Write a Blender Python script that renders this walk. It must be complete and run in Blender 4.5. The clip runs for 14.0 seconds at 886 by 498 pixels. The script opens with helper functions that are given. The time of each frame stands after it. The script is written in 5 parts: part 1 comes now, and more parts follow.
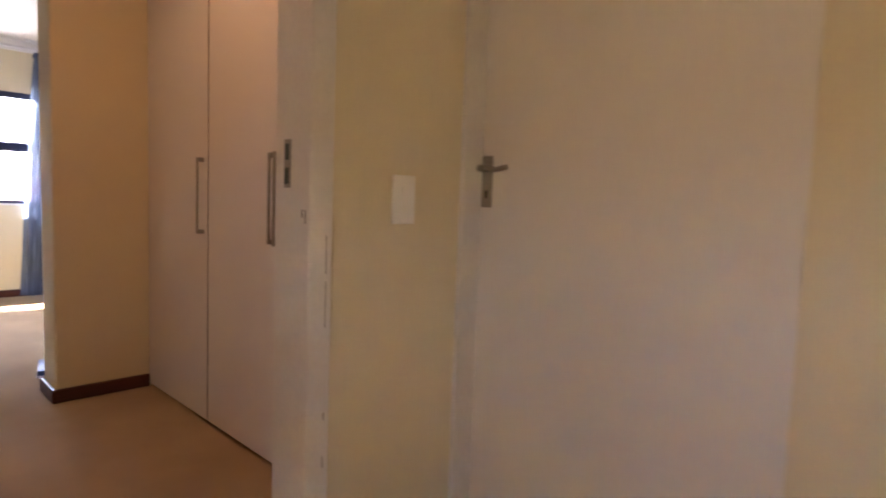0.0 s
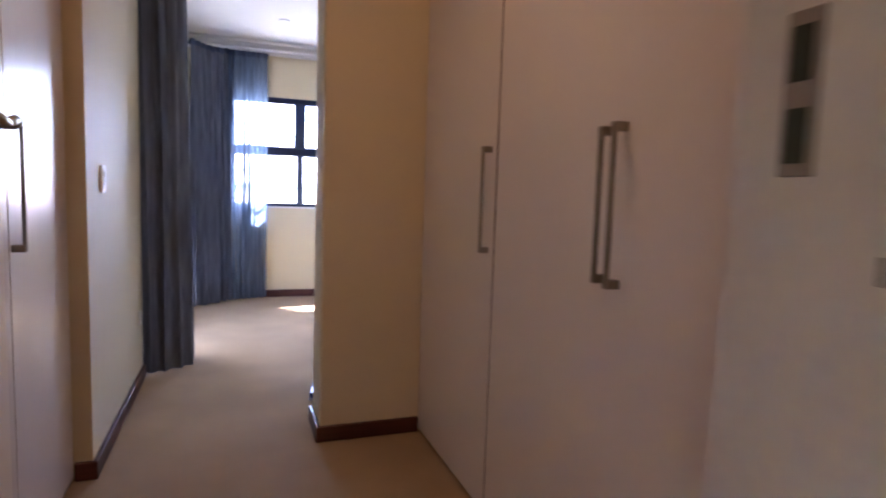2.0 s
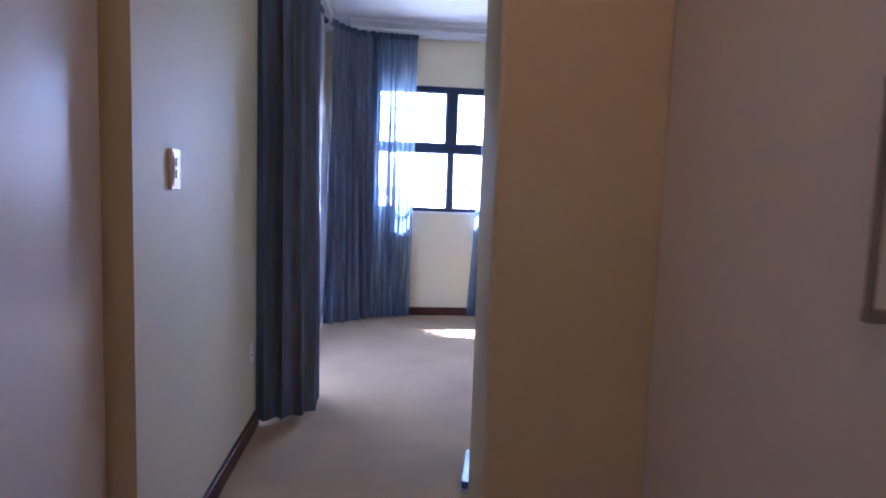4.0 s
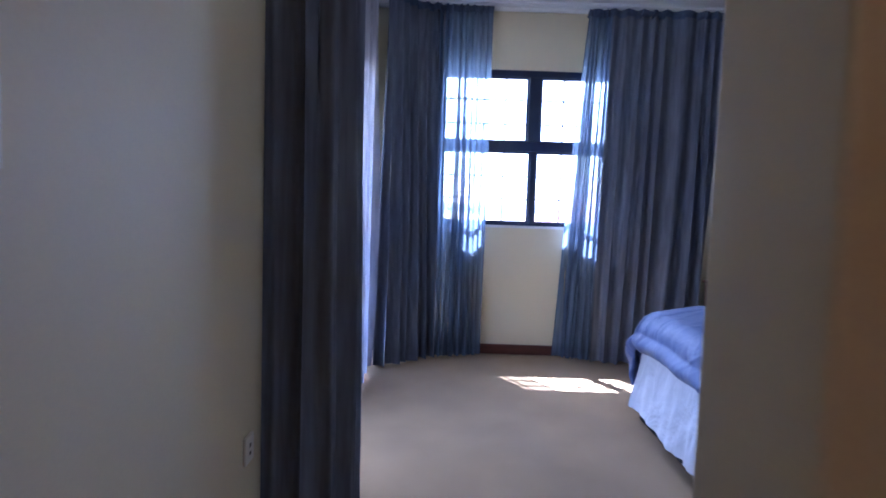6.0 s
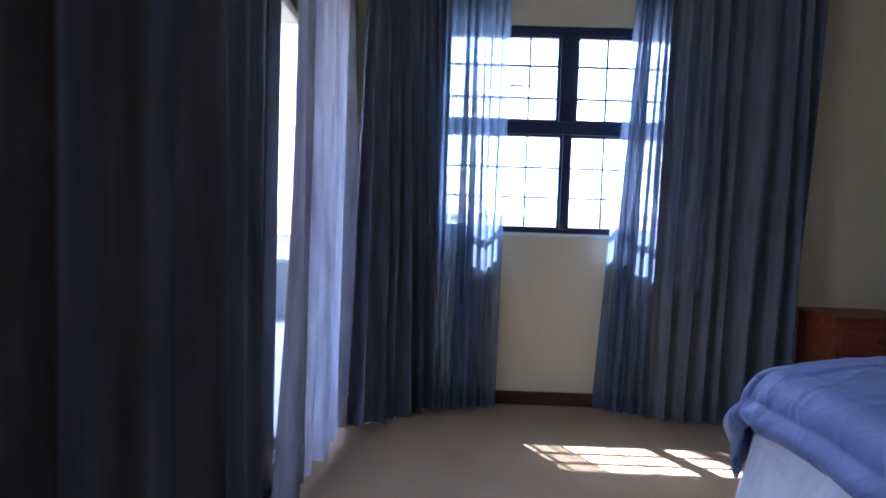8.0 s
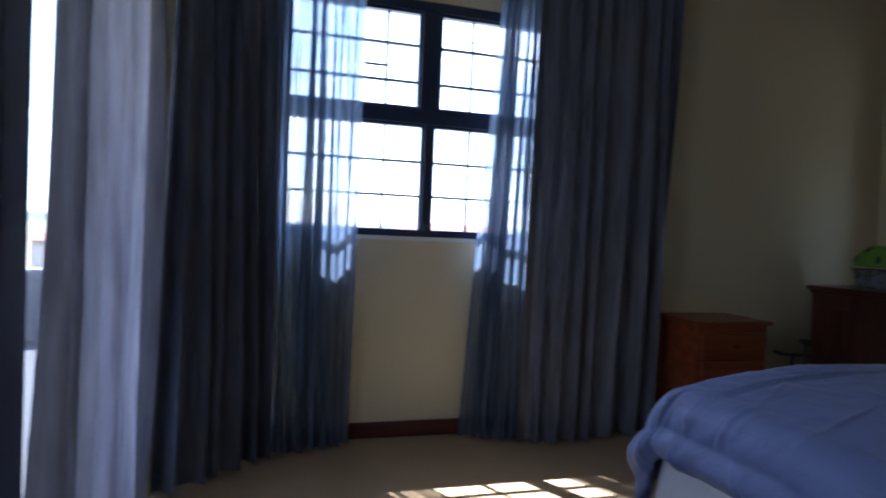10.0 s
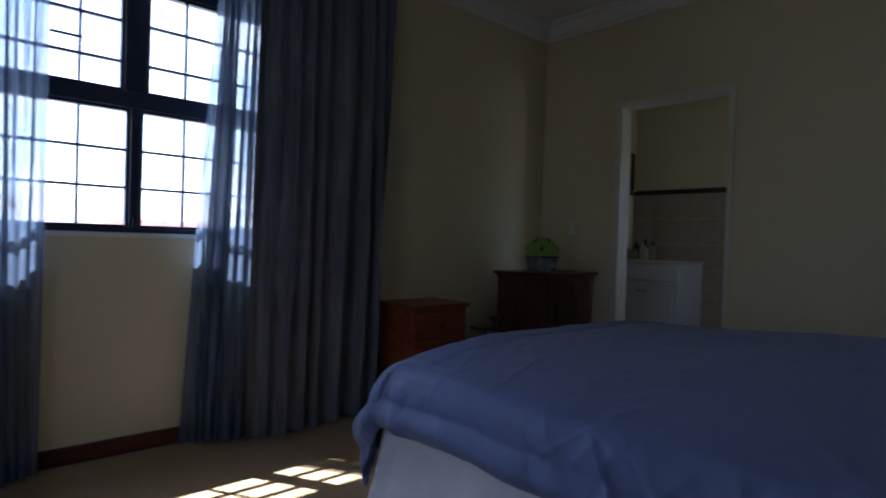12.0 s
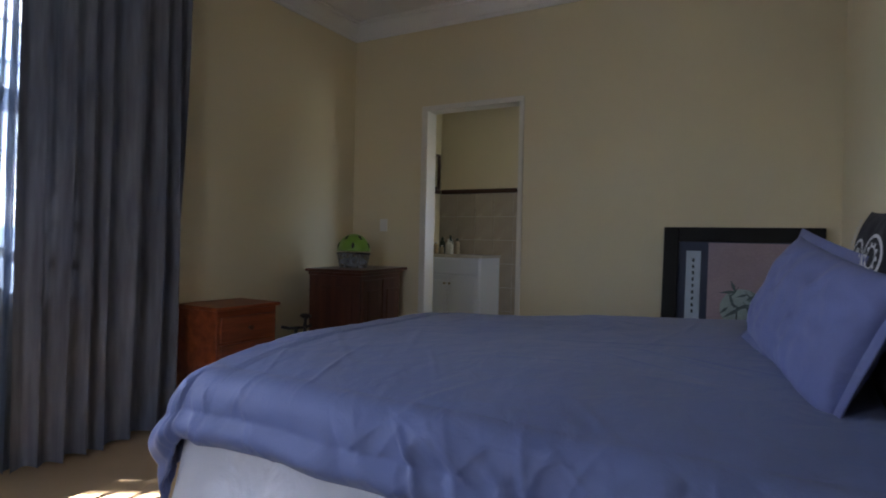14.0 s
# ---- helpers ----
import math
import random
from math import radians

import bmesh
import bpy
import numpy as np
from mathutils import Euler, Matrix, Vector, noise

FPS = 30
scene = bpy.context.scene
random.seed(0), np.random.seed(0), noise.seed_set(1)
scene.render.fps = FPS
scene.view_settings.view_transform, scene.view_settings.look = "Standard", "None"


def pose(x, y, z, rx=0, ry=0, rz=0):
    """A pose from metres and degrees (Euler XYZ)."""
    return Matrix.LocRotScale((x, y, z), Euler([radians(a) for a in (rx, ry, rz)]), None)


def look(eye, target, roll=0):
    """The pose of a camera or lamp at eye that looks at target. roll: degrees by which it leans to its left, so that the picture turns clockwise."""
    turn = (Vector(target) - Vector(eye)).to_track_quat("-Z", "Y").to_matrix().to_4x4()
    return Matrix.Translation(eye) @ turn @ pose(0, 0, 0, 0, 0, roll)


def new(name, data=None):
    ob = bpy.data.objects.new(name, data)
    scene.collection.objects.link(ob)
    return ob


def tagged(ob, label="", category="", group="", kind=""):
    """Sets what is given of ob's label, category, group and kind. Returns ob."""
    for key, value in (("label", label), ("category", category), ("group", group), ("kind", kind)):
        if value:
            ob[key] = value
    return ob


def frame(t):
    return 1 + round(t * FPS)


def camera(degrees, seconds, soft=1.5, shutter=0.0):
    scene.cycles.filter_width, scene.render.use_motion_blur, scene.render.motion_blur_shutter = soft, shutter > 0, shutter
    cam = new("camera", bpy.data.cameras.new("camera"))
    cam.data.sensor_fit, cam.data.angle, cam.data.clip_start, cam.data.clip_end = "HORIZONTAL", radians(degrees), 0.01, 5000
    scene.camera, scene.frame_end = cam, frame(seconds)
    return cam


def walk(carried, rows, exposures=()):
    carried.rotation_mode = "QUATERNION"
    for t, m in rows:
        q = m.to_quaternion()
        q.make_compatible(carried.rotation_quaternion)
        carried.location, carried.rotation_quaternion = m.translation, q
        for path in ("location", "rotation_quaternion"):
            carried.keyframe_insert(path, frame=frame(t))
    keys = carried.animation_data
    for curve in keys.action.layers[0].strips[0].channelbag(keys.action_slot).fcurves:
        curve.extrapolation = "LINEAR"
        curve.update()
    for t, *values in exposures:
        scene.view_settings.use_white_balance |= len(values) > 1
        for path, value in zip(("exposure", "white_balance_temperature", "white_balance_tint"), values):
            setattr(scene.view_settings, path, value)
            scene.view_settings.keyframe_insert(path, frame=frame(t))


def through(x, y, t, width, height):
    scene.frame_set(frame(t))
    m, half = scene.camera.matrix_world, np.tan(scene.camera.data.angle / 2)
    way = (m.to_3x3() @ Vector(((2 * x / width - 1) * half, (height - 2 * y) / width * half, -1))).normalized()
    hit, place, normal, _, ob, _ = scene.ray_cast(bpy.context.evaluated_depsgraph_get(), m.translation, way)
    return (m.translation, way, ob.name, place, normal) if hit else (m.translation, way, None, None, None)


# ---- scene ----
cam = camera(75.1, 14.0, 1.8, 0.5)

PATH = [
    (0, (-0.79, -7.91, 1.217), (0.645, -6.526, 1.055), 2.1),
    (0.5, (-0.66, -7.635, 1.223), (0.631, -6.117, 1.051), 2.1),
    (1, (-0.561, -7.371, 1.221), (0.583, -5.741, 1.047), 2.2),
    (1.5, (-0.446, -7.121, 1.226), (0.489, -5.362, 1.046), 2.1),
    (2, (-0.39, -6.886, 1.217), (0.291, -5.014, 1.031), 1.9),
    (2.5, (-0.374, -6.586, 1.218), (0.14, -4.662, 1.029), 1.8),
    (3, (-0.349, -6.334, 1.2), (0.062, -4.386, 1.013), 1.9),
    (3.5, (-0.307, -6.047, 1.196), (-0.011, -4.078, 1.01), 2.1),
    (4, (-0.309, -5.77, 1.188), (-0.107, -3.788, 1.004), 2.0),
    (6.5, (-0.373, -4.384, 1.121), (-0.404, -2.388, 0.997), 1.9),
    (7, (-0.349, -4.085, 1.096), (-0.4, -2.089, 0.986), 1.9),
    (9.5, (-0.325, -3.053, 1.089), (-0.119, -1.065, 0.997), 2.5),
    (10, (-0.374, -3.019, 1.048), (0.15, -1.089, 0.998), 2.4),
    (10.5, (-0.372, -3.021, 1.043), (0.375, -1.166, 1.006), 2.1),
    (11, (-0.396, -3.056, 1.037), (0.581, -1.311, 1.007), 2.0),
    (11.5, (-0.407, -3.076, 1.035), (0.767, -1.457, 1.009), 1.9),
    (12, (-0.418, -3.095, 1.037), (0.922, -1.61, 1.01), 1.8),
    (12.5, (-0.425, -3.109, 1.038), (1.061, -1.771, 1.016), 1.6),
    (13, (-0.435, -3.119, 1.04), (1.164, -1.918, 1.023), 1.7),
    (13.5, (-0.44, -3.137, 1.046), (1.239, -2.051, 1.023), 1.4),
    (14, (-0.443, -3.139, 1.045), (1.296, -2.151, 1.021), 1.3),
]

# exposure of the clip's camera along the walk
EXPOSURES = [(0.0, 5.5, 6250, 27), (1.0, 5.0, 5750, 27), (2.0, 5.25, 5250, 27), (3.0, 4.9, 4800, 25), (4.0, 4.9, 4550, 26), (6.5, 4.1, 4600, 23), (7.2, 3.9, 4700, 22), (9.5, 3.0, 5150, 15), (11.5, 2.25, 5250, 14), (12.5, 2.2, 5350, 15), (13.2, 2.65, 5500, 16), (14.0, 3.7, 5900, 16)]
walk(cam, [(t, look(eye, target, roll)) for t, eye, target, roll in PATH], EXPOSURES)

# ---- world, sun ----
SUN_DIR = Vector((0.342, -0.61, -1.0)).normalized()
world = bpy.data.worlds.new("sky")
scene.world = world
world.use_nodes = True
wn = world.node_tree
sky = wn.nodes.new("ShaderNodeTexSky")
sky.sky_type = "NISHITA"
sky.sun_disc = False
sky.sun_elevation = math.asin(-SUN_DIR.z)
sky.sun_rotation = math.atan2(-SUN_DIR.x, -SUN_DIR.y)
sky.air_density = 1.0
sky.dust_density = 1.5
# broken white cloud low over the horizon
sky_at, sky_map, cloud, cover, blend = (wn.nodes.new(k) for k in ("ShaderNodeTexCoord", "ShaderNodeMapping", "ShaderNodeTexNoise", "ShaderNodeMapRange", "ShaderNodeMix"))
sky_map.inputs["Scale"].default_value = (1.0, 1.0, 3.2)
cloud.inputs["Scale"].default_value, cloud.inputs["Detail"].default_value = 2.6, 7.0
cover.inputs["From Min"].default_value, cover.inputs["From Max"].default_value = 0.44, 0.60
cover.inputs["To Max"].default_value = 0.75
blend.data_type = "RGBA"
blend.inputs["B"].default_value = (6.0, 6.2, 6.5, 1)
wn.links.new(sky_at.outputs["Generated"], sky_map.inputs[0])
wn.links.new(sky_map.outputs[0], cloud.inputs["Vector"])
wn.links.new(cloud.outputs[0], cover.inputs[0])
wn.links.new(cover.outputs[0], blend.inputs["Factor"])
wn.links.new(sky.outputs[0], blend.inputs["A"])
wn.links.new(blend.outputs["Result"], wn.nodes["Background"].inputs[0])
wn.nodes["Background"].inputs[1].default_value = 0.15
sun = new("sun", bpy.data.lights.new("sun", "SUN"))
sun.data.energy = 5.0
sun.data.angle = radians(0.5)
sun.data.color = (1.0, 0.95, 0.86)
sun.matrix_basis = SUN_DIR.to_track_quat("-Z", "Y").to_matrix().to_4x4()

# warm fill lamp added in the lobby, in an opening out of view
lobby_fill = new("lobby_window_light", bpy.data.lights.new("lobby_window_light", "AREA"))
lobby_fill.data.shape, lobby_fill.data.size, lobby_fill.data.size_y = "RECTANGLE", 0.38, 0.38
lobby_fill.data.energy, lobby_fill.data.color = 0.16, (1.0, 0.60, 0.32)
lobby_fill.matrix_basis = look((-1.96, -8.7, 1.35), (0.0, -8.7, 1.35))

# warm fill lamp added under the passage ceiling, out of view
passage_lamp = new("passage_lamp", bpy.data.lights.new("passage_lamp", "AREA"))
passage_lamp.data.shape, passage_lamp.data.size = "DISK", 0.07
passage_lamp.data.energy, passage_lamp.data.color = 0.16, (1.0, 0.50, 0.18)
passage_lamp.matrix_basis = pose(0.02, -5.45, 2.782)
# daylight of sky and sunlit balcony in the open half of the sliding door
door_light = new("balcony_door_light", bpy.data.lights.new("balcony_door_light", "AREA"))
door_light.data.shape, door_light.data.size, door_light.data.size_y = "RECTANGLE", 0.6, 1.95
door_light.data.energy, door_light.data.color = 0.44, (1.0, 0.98, 0.95)
door_light.matrix_basis = look((-0.975, -2.1, 1.08), (1.0, -2.1, 1.08))
# sky and sunlit ground outside the bedroom window
window_light = new("bedroom_window_light", bpy.data.lights.new("bedroom_window_light", "AREA"))
window_light.data.shape, window_light.data.size, window_light.data.size_y = "RECTANGLE", 1.48, 1.20
window_light.data.energy, window_light.data.color = 2.3, (0.88, 0.95, 1.0)
window_light.matrix_basis = look((0.31, 0.12, 1.63), (0.31, -2.0, 1.63))
# cool fill lamp added in an unseen bathroom wall to brighten the vanity
bath_fill = new("bathroom_window_light", bpy.data.lights.new("bathroom_window_light", "AREA"))
bath_fill.data.shape, bath_fill.data.size, bath_fill.data.size_y = "RECTANGLE", 0.5, 0.55
bath_fill.data.energy, bath_fill.data.color = 0.19, (0.80, 0.90, 1.0)
bath_fill.matrix_basis = look((3.97, -2.53, 1.45), (3.97, -1.0, 1.45))


# ---- materials ----
def nodes_of(name):
    m = bpy.data.materials.new(name)
    m.use_nodes = True
    nt = m.node_tree
    return m, nt, nt.nodes["Principled BSDF"], nt.nodes["Material Output"]


def tint(c, k):
    return (min(1, c[0] * k), min(1, c[1] * k), min(1, c[2] * k), 1)


def noise_node(nt, scale, detail=4.0, stretch=(1, 1, 1)):
    tc = nt.nodes.new("ShaderNodeTexCoord")
    mp = nt.nodes.new("ShaderNodeMapping")
    mp.inputs["Scale"].default_value = stretch
    nz = nt.nodes.new("ShaderNodeTexNoise")
    nz.inputs["Scale"].default_value = scale
    nz.inputs["Detail"].default_value = detail
    nt.links.new(tc.outputs["Object"], mp.inputs[0])
    nt.links.new(mp.outputs[0], nz.inputs["Vector"])
    return nz


def ramp_node(nt, fac, lo, hi, a=0.3, b=0.7):
    r = nt.nodes.new("ShaderNodeValToRGB")
    r.color_ramp.elements[0].position, r.color_ramp.elements[0].color = a, lo
    r.color_ramp.elements[1].position, r.color_ramp.elements[1].color = b, hi
    nt.links.new(fac, r.inputs[0])
    return r


def surface(name, col, rough=0.6, metal=0.0, var=0.06, big=1.5, fine=90.0, bump=0.15, depth=0.002, stretch=(1, 1, 1), spec=0.5, sheen=0.0, rvar=0.08):
    """A surface with blotches at one scale, grain at another, and a fine relief."""
    m, nt, p, out = nodes_of(name)
    n1, n2 = noise_node(nt, big, 5.0, stretch), noise_node(nt, fine, 3.0, stretch)
    r1 = ramp_node(nt, n1.outputs[0], tint(col, 1 - var), tint(col, 1 + var))
    r2 = ramp_node(nt, n2.outputs[0], (1 - var,) * 3 + (1,), (1, 1, 1, 1))
    mx = nt.nodes.new("ShaderNodeMix")
    mx.data_type, mx.blend_type = "RGBA", "MULTIPLY"
    mx.inputs["Factor"].default_value = 1.0
    nt.links.new(r1.outputs[0], mx.inputs["A"])
    nt.links.new(r2.outputs[0], mx.inputs["B"])
    nt.links.new(mx.outputs["Result"], p.inputs["Base Color"])
    rr = nt.nodes.new("ShaderNodeMapRange")
    rr.inputs["To Min"].default_value, rr.inputs["To Max"].default_value = max(0.02, rough - rvar), min(1, rough + rvar)
    nt.links.new(n1.outputs[0], rr.inputs[0])
    nt.links.new(rr.outputs[0], p.inputs["Roughness"])
    p.inputs["Metallic"].default_value = metal
    p.inputs["Specular IOR Level"].default_value = spec
    p.inputs["Sheen Weight"].default_value = sheen
    b = nt.nodes.new("ShaderNodeBump")
    b.inputs["Strength"].default_value, b.inputs["Distance"].default_value = bump, depth
    nt.links.new(n2.outputs[0], b.inputs["Height"])
    nt.links.new(b.outputs[0], p.inputs["Normal"])
    return m


def fabric(name, col, through, see, rough=0.9, weave=350.0, streak=0.25, spread=0.18):
    """Woven cloth: part reflects, part lets light glow through, part is open between the threads."""
    m, nt, p, out = nodes_of(name)
    n1, n2 = noise_node(nt, 28.0, 6.0, (1, 1, 0.10)), noise_node(nt, weave, 2.0, (1, 1, streak))
    r1 = ramp_node(nt, n1.outputs[0], tint(col, 0.74), tint(col, 1.22))
    nt.links.new(r1.outputs[0], p.inputs["Base Color"])
    p.inputs["Roughness"].default_value = rough
    p.inputs["Specular IOR Level"].default_value = 0.15
    b = nt.nodes.new("ShaderNodeBump")
    b.inputs["Strength"].default_value, b.inputs["Distance"].default_value = 0.35, 0.0015
    nt.links.new(n2.outputs[0], b.inputs["Height"])
    nt.links.new(b.outputs[0], p.inputs["Normal"])
    tr = nt.nodes.new("ShaderNodeBsdfTranslucent")
    nt.links.new(r1.outputs[0], tr.inputs[0])
    mix = nt.nodes.new("ShaderNodeMixShader")
    mix.inputs[0].default_value = through
    nt.links.new(p.outputs[0], mix.inputs[1])
    nt.links.new(tr.outputs[0], mix.inputs[2])
    last = mix
    if see > 0:
        tp = nt.nodes.new("ShaderNodeBsdfTransparent")
        gap = nt.nodes.new("ShaderNodeMapRange")
        gap.inputs["From Min"].default_value, gap.inputs["From Max"].default_value = 0.35, 0.65
        gap.inputs["To Min"].default_value, gap.inputs["To Max"].default_value = max(0, see - spread), min(1, see + spread)
        nt.links.new(n2.outputs[0], gap.inputs[0])
        last = nt.nodes.new("ShaderNodeMixShader")
        nt.links.new(gap.outputs[0], last.inputs[0])
        nt.links.new(mix.outputs[0], last.inputs[1])
        nt.links.new(tp.outputs[0], last.inputs[2])
    nt.links.new(last.outputs[0], out.inputs[0])
    return m


def wood(name, dark, light, rough=0.4, axis=2):
    m, nt, p, out = nodes_of(name)
    st = [9.0, 9.0, 9.0]
    st[axis] = 0.7
    n1, n2 = noise_node(nt, 2.2, 6.0, st), noise_node(nt, 14.0, 3.0, st)
    r1 = ramp_node(nt, n1.outputs[0], (*dark, 1), (*light, 1), 0.35, 0.68)
    r2 = ramp_node(nt, n2.outputs[0], (0.75, 0.75, 0.75, 1), (1, 1, 1, 1))
    mx = nt.nodes.new("ShaderNodeMix")
    mx.data_type, mx.blend_type = "RGBA", "MULTIPLY"
    mx.inputs["Factor"].default_value = 1.0
    nt.links.new(r1.outputs[0], mx.inputs["A"])
    nt.links.new(r2.outputs[0], mx.inputs["B"])
    nt.links.new(mx.outputs["Result"], p.inputs["Base Color"])
    p.inputs["Roughness"].default_value = rough
    b = nt.nodes.new("ShaderNodeBump")
    b.inputs["Strength"].default_value, b.inputs["Distance"].default_value = 0.12, 0.001
    nt.links.new(n2.outputs[0], b.inputs["Height"])
    nt.links.new(b.outputs[0], p.inputs["Normal"])
    return m


def glass(name, rough=0.0, col=(1, 1, 1)):
    m, nt, p, out = nodes_of(name)
    nt.nodes.remove(p)
    t, g, fr, mix = (nt.nodes.new(k) for k in ("ShaderNodeBsdfTransparent", "ShaderNodeBsdfGlossy", "ShaderNodeLayerWeight", "ShaderNodeMixShader"))
    t.inputs[0].default_value = (*col, 1)
    g.inputs["Roughness"].default_value = rough
    fr.inputs["Blend"].default_value = 0.5
    pw, ma = nt.nodes.new("ShaderNodeMath"), nt.nodes.new("ShaderNodeMath")
    pw.operation, ma.operation = "POWER", "MULTIPLY_ADD"
    pw.inputs[1].default_value = 5.0
    ma.inputs[1].default_value, ma.inputs[2].default_value = 0.96, 0.035
    nt.links.new(fr.outputs["Facing"], pw.inputs[0])
    nt.links.new(pw.outputs[0], ma.inputs[0])
    nt.links.new(ma.outputs[0], mix.inputs[0])
    nt.links.new(t.outputs[0], mix.inputs[1])
    nt.links.new(g.outputs[0], mix.inputs[2])
    nt.links.new(mix.outputs[0], out.inputs[0])
    return m


